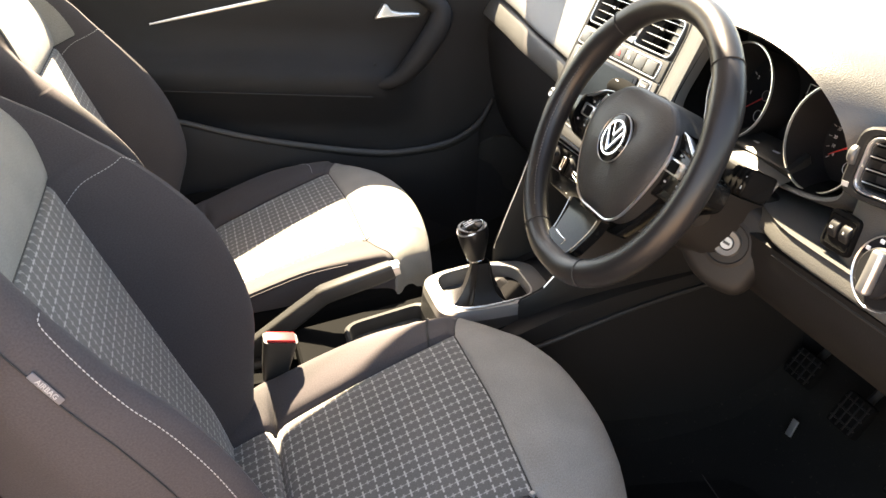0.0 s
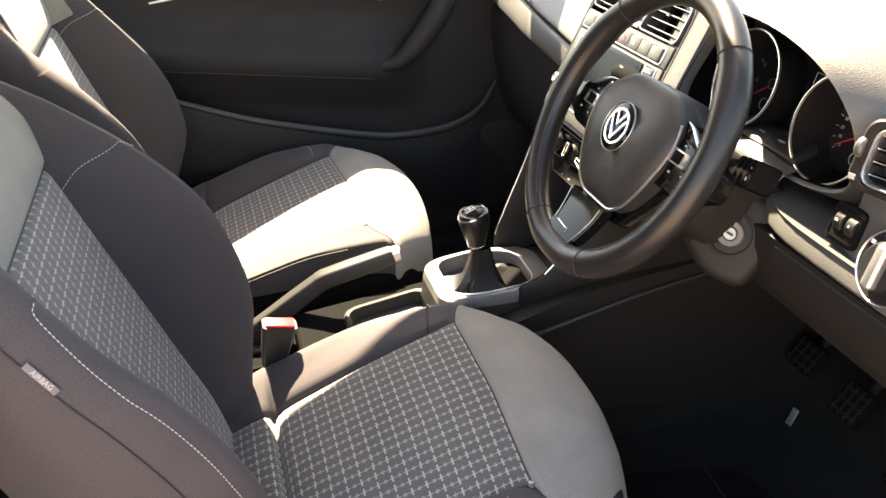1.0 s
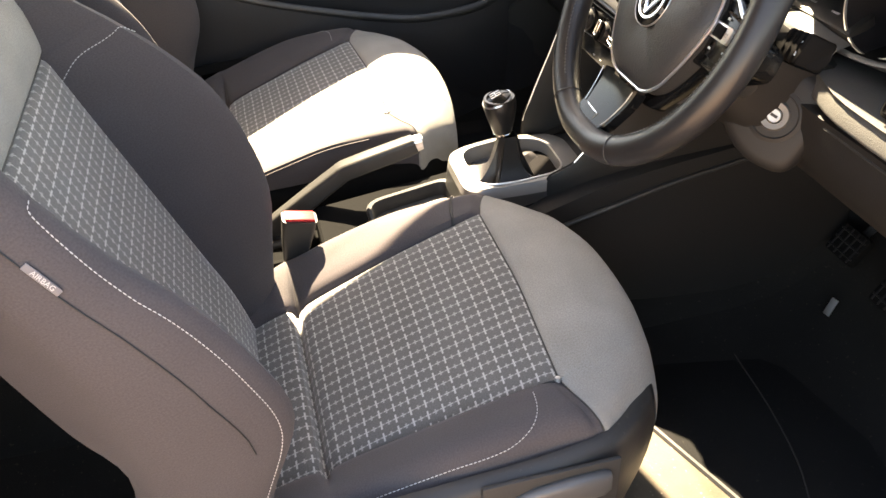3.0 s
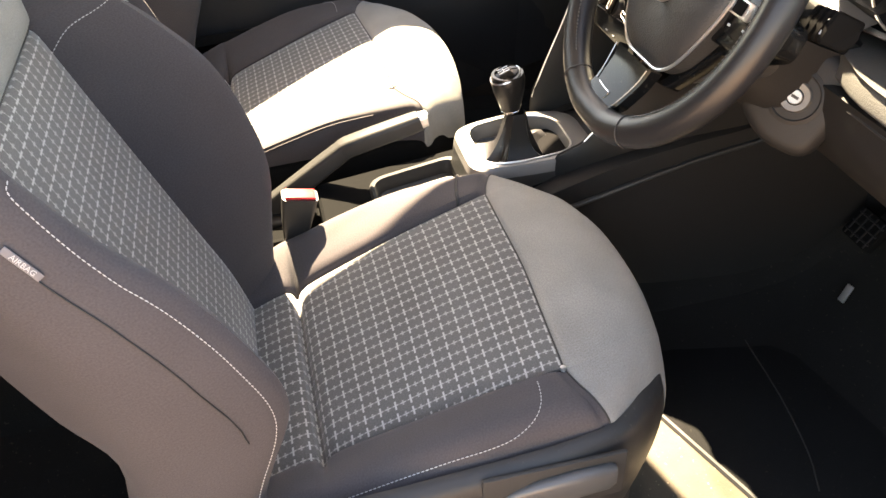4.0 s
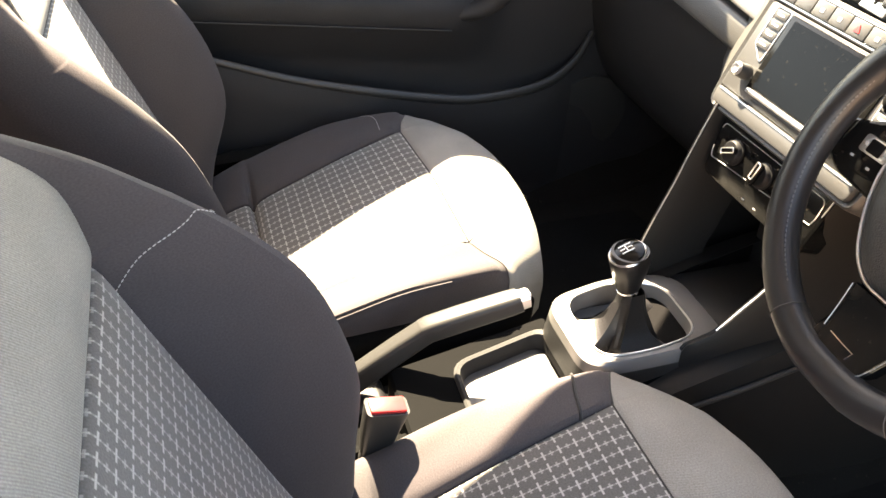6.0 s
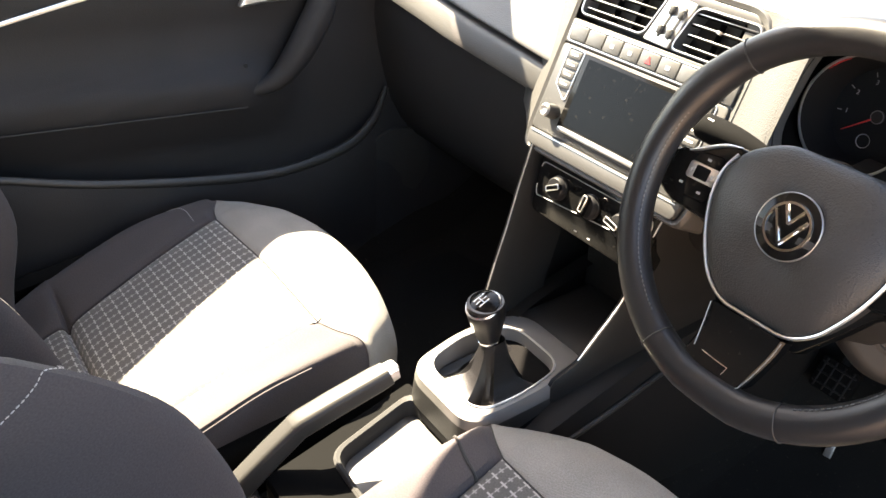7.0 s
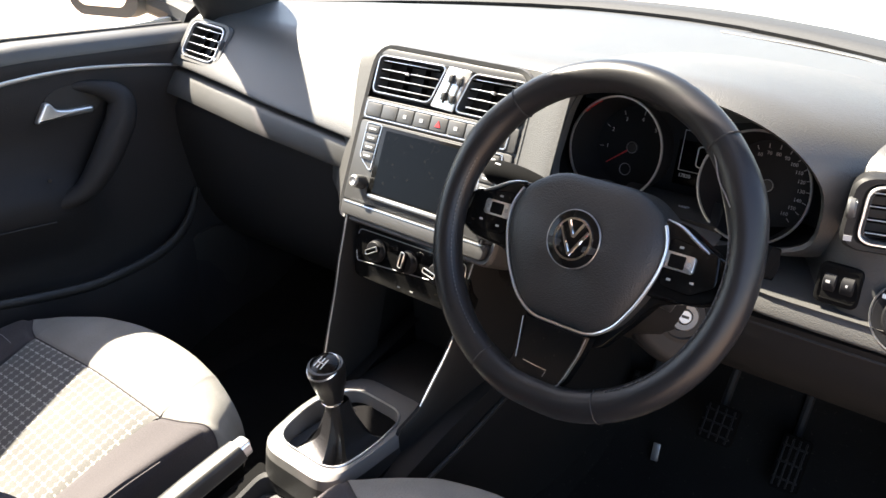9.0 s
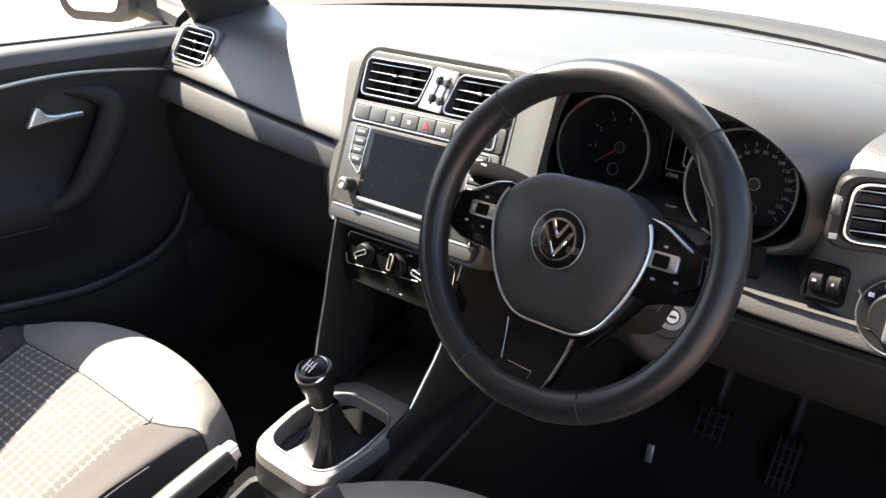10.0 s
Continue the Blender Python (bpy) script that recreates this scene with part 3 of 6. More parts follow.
        r, k = min(((r, k) for r in range(len(B)) for k in range(c[2], c[4] + 1)), key=lambda q: (Vector(B[q[0]][q[1]]) - TAG).length)
        zv = (on(B, r, k, 0.0016) - Vector(B[r][k])).normalized()
        p = TAG - zv * (TAG - Vector(B[r][k])).dot(zv) + zv * 0.0014
        xv = Vector(B[r - 1][k]) - Vector(B[r + 1][k])
        xv = (xv - zv * xv.dot(zv)).normalized()
        m = Matrix.Identity(4)
        m.col[0][:3], m.col[1][:3], m.col[2][:3], m.col[3][:3] = xv, zv.cross(xv), zv, p
        tag = part("airbag_tag", box(0.034, 0.0066, 0.0018, 0.0007), M_TAG, root, "woven grey tag with raised lettering", at=m)
        writing("lettering", "AIRBAG", 0.0062, M_THREAD, tag, pose(0.001, 0, 0.0011))
        # tilt lever on the flank of the backrest
        grip = tube([(side * 0.215, -0.150, 0.955), (side * 0.236, -0.122, 0.935), (side * 0.243, -0.095, 0.912), (side * 0.234, -0.066, 0.888)], [0.008, 0.018, 0.016, 0.006], k=4, sides=10, flat=0.55)
        part("tilt_lever", grip, M_DIAL, root, "glossy black backrest tilt lever")
        part("lever_bezel", tube([(side * 0.212, -0.165, 0.918), (side * 0.228, -0.130, 0.900), (side * 0.234, -0.100, 0.878), (side * 0.228, -0.076, 0.852)], [0.008, 0.015, 0.013, 0.006], k=4, sides=10, flat=0.5), M_DIAL, root)
        part("cushion_hook", lathe([(0.0025, 0), (0.004, 0.002), (0.003, 0.005), (0.0, 0.006)], 10), M_STEEL, root, at=Matrix.Translation(on(C, 34, 7 * KC, 0.001)))
        part("hook_tab", tube([tuple(on(C, r, 7 * KC, 0.001)) for r in (34, 35, 36)], 0.0028, sides=6), M_DIM, root)
    return root


TAG = Vector((0.2115, -0.0330, 0.862))

# ---- shell of the car ----
def loft(rows, kr=3, kc=2, close=False):
    bm = grid(dense(rows, kr, kc), close_u=close)
    bmesh.ops.recalc_face_normals(bm, faces=bm.faces)
    return bm


def slab(rows, thick, kr=3, kc=2):
    """A curved sheet with thickness."""
    bm = loft(rows, kr, kc)
    bmesh.ops.solidify(bm, geom=bm.faces[:], thickness=thick)
    bmesh.ops.recalc_face_normals(bm, faces=bm.faces)
    return bm


def driver_door():
    """The driver's door, standing wide open on its front hinge."""
    hinge, out = Vector((0.775, 0.86, 0.0)), Vector((0.93, -0.37, 0.0))
    def at(u, z, d=0.0):
        p = hinge + out * u + Vector((-out.y, out.x, 0.0)) * d
        return (p.x, p.y, z)
    rows = [[at(u, z, 0.02 - 0.10 * (z - 0.62) ** 2) for u in (0.0, 0.3, 0.65, 1.02)] for z in (0.27, 0.45, 0.70, 0.90, 1.00)]
    root = single("door_2", slab(rows, 0.09), M_DOOR, "open driver's door with black inner trim", "car door", "structure")
    edge = [at(0.06, 1.00), at(0.22, 1.18), at(0.42, 1.34), at(0.60, 1.42), at(0.90, 1.42), at(1.00, 1.36), at(1.02, 1.00)]
    part("window_frame", tube(edge, 0.022, k=3, sides=8), M_RUBBER, root, "black window frame")
    part("window_pane", grid([[at(0.08, 1.0), at(0.5, 1.0), at(1.0, 1.0)], [at(0.40, 1.32), at(0.62, 1.41), at(0.98, 1.38)]]), M_GLASS, root, "clear door glass")


def ground():
    rows = [[(x, y, 0.0) for x in (-600, -60, -12, -4, 0, 4, 12, 60, 600)] for y in (-600, -60, -12, -4, 0, 4, 12, 60, 600)]
    single("ground", grid(rows), M_GROUND, "sunlit reddish brown paved ground", "ground", "structure")


def floor_pan():
    rows = []
    for y, z in ((-1.1, 0.30), (-0.4, 0.285), (0.0, 0.285), (0.5, 0.285), (0.85, 0.288), (0.98, 0.32), (1.10, 0.42), (1.22, 0.60), (1.30, 0.80)):
        rows.append([(x, y, z + dz) for x, dz in ((-0.72, 0.09), (-0.68, 0.03), (-0.62, 0.0), (-0.3, 0.0), (-0.16, 0.03), (-0.11, 0.12), (0.0, 0.14), (0.11, 0.12), (0.16, 0.03), (0.3, 0.0), (0.62, 0.0), (0.68, 0.03), (0.72, 0.09))])
    single("floor", slab(rows, 0.02, 2, 2), M_FLOOR, "black carpeted car floor with scattered grit", "car floor", "structure")
    # laid over the dark floor; its pale colour carries the sunlit patch
    single("floor_strip", plate([(0.20, 0.40), (0.67, 0.40), (0.67, 0.735), (0.20, 0.600)], 0.290, 0.3065, 0.004), M_SUNLIT_SAND, "sandy strip of carpet under the seat's front, coloured paler for the sun", "car floor", "structure")
    for sx, nm in ((1, "sill_right"), (-1, "sill_left")):
        single(nm, box(0.10, 2.3, 0.14, 0.03, (sx * 0.755, 0.02, 0.31), 3), M_PLASTIC, "black plastic door sill", "sill", "structure")


def roof_shell():
    # mostly out of view: roof edge and front pillars are shaped to throw shadows
    # roof panel with its lining, door frames with front pillars, middle pillars, rear wall
    def skin(dz, inset):
        rows = []
        for y, z in ((HEADER_Y, 1.405), (0.2, 1.480), (-0.2, 1.490), (-0.7, 1.465), (-1.15, 1.40)):
            bow = 0.09 * (y == HEADER_Y)
            rows.append([(x * (1 - inset), y - bow * (x / 0.53) ** 2, z + dz - 0.02 * (abs(x) / 0.53) ** 3) for x in (-0.53, -0.45, -0.25, 0.0, 0.25, 0.45, 0.53)])
        return rows
    single("roof", slab(skin(0.02, 0.0), 0.015), M_PAINT, "white painted roof panel, unseen, its edge set to cast shade", "roof", "structure")
    single("ceiling", slab(skin(-0.005, 0.02), 0.012), M_LINING, "light grey felt headlining", "ceiling", "structure")
    for sx, nm in ((-1, "left"), (1, "right")):
        low = [(0.555, -0.9, 1.38), (0.545, -0.4, 1.425), (0.535, 0.0, 1.425), (0.530, 0.18, 1.428), (0.530, 0.27, 1.422), (0.532, 0.34, 1.402), (0.540, 0.43, 1.368), (0.570, 0.575, 1.268), (0.592, 0.675, 1.210), (0.612, 0.745, 1.150), (0.634, 0.795, 1.075), (0.655, 0.850, 0.985)]
        up = [(0.535, -0.9, 1.42), (0.525, -0.4, 1.462), (0.515, 0.0, 1.470), (0.510, 0.2, 1.468), (0.510, 0.30, 1.462), (0.512, 0.38, 1.450), (0.520, 0.50, 1.425), (0.548, 0.645, 1.345), (0.582, 0.830, 1.235), (0.600, 0.900, 1.165), (0.626, 0.965, 1.070), (0.650, 1.020, 0.970)]
        rows = [[(sx * (a[0] + 0.012), a[1], a[2]), (sx * (a[0] - 0.012), a[1], a[2] + 0.012), (sx * (0.5 * (a[0] + b[0]) - 0.022), 0.5 * (a[1] + b[1]), 0.5 * (a[2] + b[2])), (sx * (b[0] - 0.012), b[1], b[2] - 0.010), (sx * (b[0] + 0.016), b[1], b[2])] for a, b in zip(low, up)]
        single("pillar_front_" + nm, slab(rows, 0.012), M_FLANK, "dark grey windscreen pillar and door frame, shaped to cast shadows", "pillar", "structure")
        b = [(sx * 0.70, -0.26, 0.30), (sx * 0.71, -0.27, 0.7), (sx * 0.68, -0.28, 1.0), (sx * 0.55, -0.31, 1.42)]
        single("pillar_middle_" + nm, tube(b, [0.08, 0.075, 0.06, 0.055], k=4, sides=12, flat=0.7), M_LINING, "light grey middle pillar trim", "pillar", "structure")
        q = [[(sx * 0.72, y, 0.02), (sx * 0.74, y, 0.65), (sx * 0.72, y, 0.99), (sx * 0.53, y, 1.43)] for y in (-0.27, -0.7, -1.15)]
        single("side_wall_" + nm, slab(q, 0.03), M_DOOR, "black rear side trim panel", "side trim", "structure")
    w = [[(x, -1.17, z) for x in (-0.74, 0.0, 0.74)] for z in (0.28, 0.7, 1.42)]
    single("rear_wall", slab(w, 0.04), M_DOOR, "dark closing wall behind the seats", "wall", "structure")
    w = [[(x, 1.24 + 0.06 * (z > 0.9), z) for x in (-0.76, 0.0, 0.76)] for z in (0.24, 0.6, 1.0)]
    single("firewall", slab(w, 0.03), M_CARPET, "black firewall behind the pedals", "wall", "structure")
    for sx, nm in ((-1, "left"), (1, "right")):
        w = [[(sx * 0.725, y, z) for y in (0.86, 1.0, 1.28)] for z in (0.26, 0.6, 1.0)]
        single("kick_panel_" + nm, slab(w, 0.03, 1, 1), M_DOOR, "black footwell side panel", "side trim", "structure")
    # windscreen
    rows = []
    for t in (0.0, 0.33, 0.66, 1.0):
        rows.append([(x * (0.70 - 0.16 * t) / 0.70, (1.30 - 0.32 * (abs(x) / 0.70) ** 2) * (1 - t) + HEADER_Y * t, 1.00 + 0.375 * t) for x in (-0.70, -0.45, -0.2, 0.0, 0.2, 0.45, 0.70)])
    single("windscreen", loft(rows), M_GLASS, "clear curved windscreen glass", "windscreen", "structure")
    rows = [[(x, 1.30 - 0.32 * (abs(x) / 0.70) ** 2 + dy, z) for x in (-0.70, -0.45, -0.2, 0.0, 0.2, 0.45, 0.70)] for dy, z in ((-0.035, 1.014), (0.0, 1.020), (0.10, 1.004), (0.16, 0.96))]
    single("cowl", slab(rows, 0.01), M_RUBBER, "black cowl strip below the windscreen", "cowl", "structure")
    rows = [[(x, y, z - 0.05 * (abs(x) / 0.7) ** 2) for x in (-0.78, -0.45, 0.0, 0.45, 0.78)] for y, z in ((1.44, 0.965), (1.75, 0.945), (2.1, 0.87), (2.3, 0.70))]
    single("bonnet", slab(rows, 0.012), M_PAINT, "white painted bonnet beyond the windscreen", "bonnet", "structure")


# front edge of the unseen roof, placed for the shadow it casts
HEADER_Y = 0.600


# ---- dashboard ----
def passenger_profile(x):
    """Section of the dashboard before the passenger: from the windscreen to the knee panel."""
    t = interp(x, [-0.70, -0.64, -0.5, -0.36, -0.2, -0.12], [0.022, 0.018, 0.010, -0.008, -0.022, -0.030])
    far = 1.29 - 0.32 * (abs(x) / 0.70) ** 2
    zz = interp(x, [-0.70, -0.64, -0.46, -0.2, -0.1], [0.024, 0.021, 0.006, -0.006, -0.010])
    fall = interp(x, [-0.70, -0.62, -0.50], [0.035, 0.026, 0.0])
    b = interp(x, [-0.57, -0.36], [1.0, 0.0])  # steeper towards the door, where the vent sits
    soft = [(0.900 + t, 1.016), (0.860 + t, 1.010), (0.825 + t, 0.990), (0.782 + t, 0.946 + zz * 0.5), (0.752 + t, 0.914 + zz)]
    steep = [(0.885 + t, 1.014), (0.842 + t, 1.010), (0.818 + t, 0.998), (0.783 + t, 0.954 + zz * 0.7), (0.752 + t, 0.914 + zz)]
    return [(far, 1.004 - fall), (0.5 * far + 0.47, 1.020)] + [(p[0] * (1 - b) + q[0] * b, p[1] * (1 - b) + q[1] * b) for p, q in zip(soft, steep)]


LEFT_VENT, RIGHT_VENT = pose(-0.621, 0.8036, 0.9735, 52, 0, 3) @ pose(0, 0, 0, 0, 0, -5), pose(0.597, 0.7150, 0.9745, 80, 0, 14)


def pierced(bm, at, half):
    """The dashboard skin with an opening behind a side vent."""
    inv = at.inverted()
    gone = []
    for f in bm.faces:
        p = inv @ f.calc_center_median()
        if abs(p.x) < 0.050 and abs(p.y) < half and abs(p.z) < 0.05:
            gone.append(f)
    bmesh.ops.delete(bm, geom=gone, context="FACES")
    return bm


def dashboard():
    root = thing("dashboard", "dark grey grained dashboard, its top glaring in the sun", "dashboard")
    xs = [-0.705, -0.64, -0.57, -0.5, -0.43, -0.36, -0.24, -0.16, -0.11]
    upper = [[(x, y, z) for y, z in passenger_profile(x)] for x in xs]
    rows = []
    for r in upper:
        x, y, z = r[-1]
        rows.append(r + [(x, y + 0.006, z - 0.006), (x, y + 0.03, z - 0.008)])
    part("passenger_top", pierced(loft(rows, 6, 6), LEFT_VENT, 0.034), M_DASH, root, sharp=60)
    low = []
    for r in upper:
        x, y, z = r[-1]
        tw = interp(x, [-0.70, -0.47, -0.36, -0.11], [-0.020, -0.018, -0.012, -0.004])
        low.append([(x, y + 0.03, z - 0.015), (x, y + 0.010, z - 0.0155), (x, y + 0.002, z - 0.019), (x, y + 0.5 * tw, z - 0.034), (x, y + tw, z - 0.052), (x, y + tw + 0.008, z - 0.060), (x, y + 0.05, z - 0.066)])
    part("passenger_lip", loft(low, 3, 2), M_DASH, root, "dark satin strip below the dashboard edge", sharp=60)
    rows = []
    for x in xs:
        rows.append([(x, 0.80, 0.872), (x, 0.775, 0.862), (x, 0.768, 0.82), (x, 0.785, 0.70), (x, 0.82, 0.60), (x, 0.90, 0.53), (x, 1.10, 0.50)])
    part("glovebox_panel", loft(rows, 2, 2), M_DOOR, root, "black glovebox front in deep shade", sharp=60)
    rows = []
    for x in (-0.135, -0.06, 0.02, 0.10, 0.165, 0.195, 0.222):
        far = 1.29 - 0.32 * (abs(x) / 0.70) ** 2
        rows.append([(x, far, 1.005), (x, 0.5 * far + 0.47, 1.0235), (x, 0.90, 1.034), (x, 0.83, 1.040), (x, 0.79, 1.036), (x, 0.775, 1.026)])
    part("centre_top", loft(rows, 3, 3), M_DASH, root, sharp=60)
    # driver's half
    xs = [0.12, 0.17, 0.26, 0.36, 0.46, 0.52, 0.56, 0.64, 0.705]
    rows = []
    for x in xs:
        far = 1.29 - 0.32 * (abs(x) / 0.70) ** 2
        deep = interp(x, [0.12, 0.47, 0.515, 0.56], [0.11, 0.11, 0.03, 0.0])
        rows.append([(x, far, 1.004), (x, 0.5 * far + 0.47, 1.024), (x, 0.86, 1.036 - 0.01 * (x > 0.5)), (x, 0.80 + 0.35 * deep, 1.030 - 0.006 * (x > 0.5)), (x, 0.745 + 0.75 * deep, 1.012), (x, 0.722 + deep, 0.980), (x, 0.714 + deep, 0.93), (x, 0.7015 + 1.08 * deep, 0.869)])
    part("driver_top", pierced(loft(rows, 6, 6), RIGHT_VENT, 0.034 * 0.80), M_DASH, root, sharp=60)
    rows = []
    for x in xs:
        s = interp(x, [0.12, 0.40, 0.47, 0.705], [0.06, 0.03, 0.0, -0.004])
        rows.append([(x, 0.84, 0.870), (x, 0.704 + s, 0.871), (x, 0.698 + s, 0.870), (x, 0.6935 + s, 0.864), (x, 0.689 + s, 0.853), (x, 0.690 + s, 0.849), (x, 0.70 + s, 0.847), (x, 0.74, 0.846)])
    part("driver_lip", loft(rows, 3, 2), M_DASH, root, "grained dashboard ledge", sharp=60)
    rows = []
    for x in [0.10, 0.17, 0.26, 0.36, 0.46, 0.56, 0.64, 0.705]:
        rows.append([(x, 0.78, 0.845), (x, 0.704, 0.843), (x, 0.697, 0.835), (x, 0.698, 0.80), (x, 0.728, 0.750), (x, 0.80, 0.720), (x, 0.95, 0.705)])
    part("knee_panel", loft(rows, 2, 2), M_LOWER, root, "black knee panel under the dashboard", sharp=60)
    part("knee_gap", tube([(0.46, 0.6975, 0.8330), (0.58, 0.6965, 0.8330), (0.70, 0.6970, 0.8330)], 0.0016, sides=5), M_RUBBER, root)
    # seams pressed into the top
    for pts in ([(-0.1, 1.08, 1.0235), (0.12, 1.02, 1.0265), (0.34, 1.0, 1.0275), (0.50, 0.985, 1.0235)], [(0.20, 1.17, 1.018), (0.42, 1.10, 1.020), (0.62, 0.98, 1.016)]):
        part("top_crease", tube(pts, 0.0018, k=4, sides=6, flat=2.5), M_DASH, root)
    return root


def vent_slats(parent, x0, x1, y0, y1, count, knob=True, mullions=2):
    """Louvres of an air vent in its local plane, set into a dark well."""
    part("well", box(x1 - x0 + 0.004, y1 - y0 + 0.004, 0.004, 0, ((x0 + x1) / 2, (y0 + y1) / 2, -0.024)), M_RUBBER, parent)
    for i in range(count):
        y = y0 + (y1 - y0) * (i + 0.5) / count
        part("slat", move(box(x1 - x0, 0.0014, 0.008, 0.0006, (0, 0, 0)), pose((x0 + x1) / 2, y, -0.004, 20)), M_MATT, parent)
        part("slat_edge", box(x1 - x0 - 0.002, 0.0011, 0.0010, 0.0003, ((x0 + x1) / 2, y + 0.0012, 0.0006)), M_SILVER, parent, "thin chrome louvre edge")
    for i in range(mullions):
        x = x0 + (x1 - x0) * (i + 1) / (mullions + 1)
        part("blade", box(0.0015, y1 - y0, 0.012, 0.0005, (x, (y0 + y1) / 2, -0.018)), M_MATT, parent)
    if knob:
        part("vent_tab", box(0.008, 0.005, 0.006, 0.0018, ((x0 + x1) / 2, y0 + (y1 - y0) * 0.625, 0.003)), M_CHROME, parent, "small chrome vent tab")


def outline_strip(pts, r, closed=True):
    return tube([(x, y, z) for x, y, z in pts], r, closed=closed, sides=6, flat=1.0)


def centre_stack():
    at = pose(STACK_X, 0.7165, 0.925, 65)
    root = thing("centre_stack", "satin grey centre console fascia with vents, dark display and buttons", "car fascia", at)
    out = [(-0.1345, 0.119), (0.1345, 0.115), (0.1355, 0.02), (0.1345, -0.10), (0.130, -0.122), (-0.130, -0.122), (-0.1345, -0.10), (-0.1355, 0.02)]
    out = rounded(out, 0.036, 6)
    surround = rounded([(-0.142, 0.127), (0.142, 0.123), (0.144, 0.02), (0.144, -0.10), (0.139, -0.129), (-0.139, -0.129), (-0.144, -0.10), (-0.144, 0.02)], 0.038, 6)
    def wide(k, z):
        """The surround spread sideways into the dashboard, less so towards its foot."""
        return [(x * (1 + k * (0.12 if x > 0 else 1.0) * interp(y, [-0.130, -0.075, -0.045, 0.126], [0.55, 0.90, 1.0, 1.0])), y * (1 + 0.02 * k), z) for x, y in surround]
    rows = [[(*p, 0.0) for p in out], [(*p, 0.002) for p in [(0.35 * a[0] + 0.65 * b[0], 0.35 * a[1] + 0.65 * b[1]) for a, b in zip(out, surround)]], wide(0.0, -0.002), wide(0.05, -0.006), wide(0.20, -0.020), wide(0.45, -0.042), wide(0.70, -0.066), wide(1.10, -0.104), wide(1.15, -0.18)]
    bm = grid(rows, close_u=True)
    bmesh.ops.recalc_face_normals(bm, faces=bm.faces)
    part("surround", bm, M_DASH, root, "grained dashboard surround")
    # fascia with openings: built of bands between the openings
    z0, z1 = -0.010, 0.003

    def band(x0, y0, x1, y1, r=0.0012, m=M_TRIM, name="fascia_band", top=z1):
        return part(name, plate(rrect(x0, y0, x1, y1, min(0.003, (x1 - x0) / 3, (y1 - y0) / 3), 2), z0, top, r), m, root)
    fascia = plate(out, -0.030, -0.026)
    part("backing", fascia, M_RUBBER, root)
    part("top_band", plate(rounded([(-0.116, 0.1175), (0.116, 0.1140), (0.128, 0.104), (-0.128, 0.108)], 0.006, 4), z0, z1, 0.001), M_TRIM, root)
    # vents with a slanting divider between them
    for k, (x0, top_in, low_in, y0, y1) in enumerate(((-0.125, -0.003, -0.019, 0.0565, 0.1065), (0.1295, 0.044, 0.028, 0.0525, 0.1035))):
        cx, cy = 0.5 * (x0 + 0.5 * (top_in + low_in)), 0.5 * (y0 + y1)
        v = thing("air_vent", "black louvred air vent with chrome louvre edges", "air vent", at @ pose(cx, cy, 0.0), "dashboard vents")
        h = 0.5 * (y1 - y0)
        hole = [(x0 - cx, -h), (low_in - cx, -h), (top_in - cx, h), (x0 - cx, h)]
        hole = rounded(hole if k == 0 else hole[::-1], 0.010, 5)
        grown = [(p * 1.055, q * 1.11) for p, q in hole]
        part("vent_frame", frame_plate(grown, hole, -0.022, 0.0040), M_TRIM, v)
        part("vent_rim", outline_strip([(p * 1.012, q * 1.02, 0.0042) for p, q in hole], 0.0009), M_SILVER, v, "bright silver vent rim")
        x_in = 0.5 * (top_in + low_in) - cx
        vent_slats(v, min(x0 - cx, x_in) + 0.004, max(x0 - cx, x_in) - 0.004, -h + 0.001, h - 0.001, 4)
    divider = [(-0.0155, 0.052), (0.0245, 0.050), (0.0405, 0.106), (0.0005, 0.108)]
    part("vent_divider", plate(rounded(divider, 0.003, 2), z0, 0.0042, 0.0012), M_SILVER, root, "silver divider between the vents")
    for x, y in ((0.006, 0.068), (0.021, 0.066), (0.012, 0.092), (0.027, 0.090)):
        part("slider", box(0.0065, 0.011, 0.006, 0.0015, (x, y, 0.007)), M_PLASTIC, root)
    for x in (0.009, 0.024):
        part("slider_slot", move(box(0.0035, 0.040, 0.001, 0.0004), pose(x, 0.079, 0.0046, 0, 0, -14)), M_RUBBER, root)
    # button row
    band(-0.1335, 0.0165, 0.1335, 0.0475)
    part("button_row_rim", outline_strip([(x, y, 0.0035) for x, y in rrect(-0.1295, 0.0195, 0.120, 0.0425, 0.004)], 0.0011), M_SILVER, root)
    for i in range(8):
        x = -0.1130 + i * 0.0302
        b = part("button", box(0.0290, 0.0195, 0.004, 0.0015, (x, 0.031, 0.0035)), M_TRIM, root)
        if i in (2, 3, 5):
            part("mark", box(0.006, 0.005, 0.0006, 0.0, (x, 0.0305, 0.0058)), M_DIM, b)
    part("hazard_button", plate([(-0.0045, -0.004), (0.0045, -0.004), (0.0, 0.0045)], 0.0056, 0.0064), M_RED, root, "red hazard triangle", at=pose(0.0078, 0.031, 0))
    # radio
    part("radio_body", plate(rounded([(-0.1335, 0.0150), (0.1335, 0.0150), (0.1335, -0.100), (-0.1335, -0.100)], 0.006, 3), z0, z1, 0.001), M_TRIM, root)
    radio = thing("radio", "car radio with dark display, side buttons and silver knobs", "car radio", at @ pose(0, 0, 0.003))
    part("bezel", plate(rrect(-0.089, -0.0895, 0.085, 0.0115, 0.004), 0.0, 0.002, 0.0008), M_GLOSS, radio)
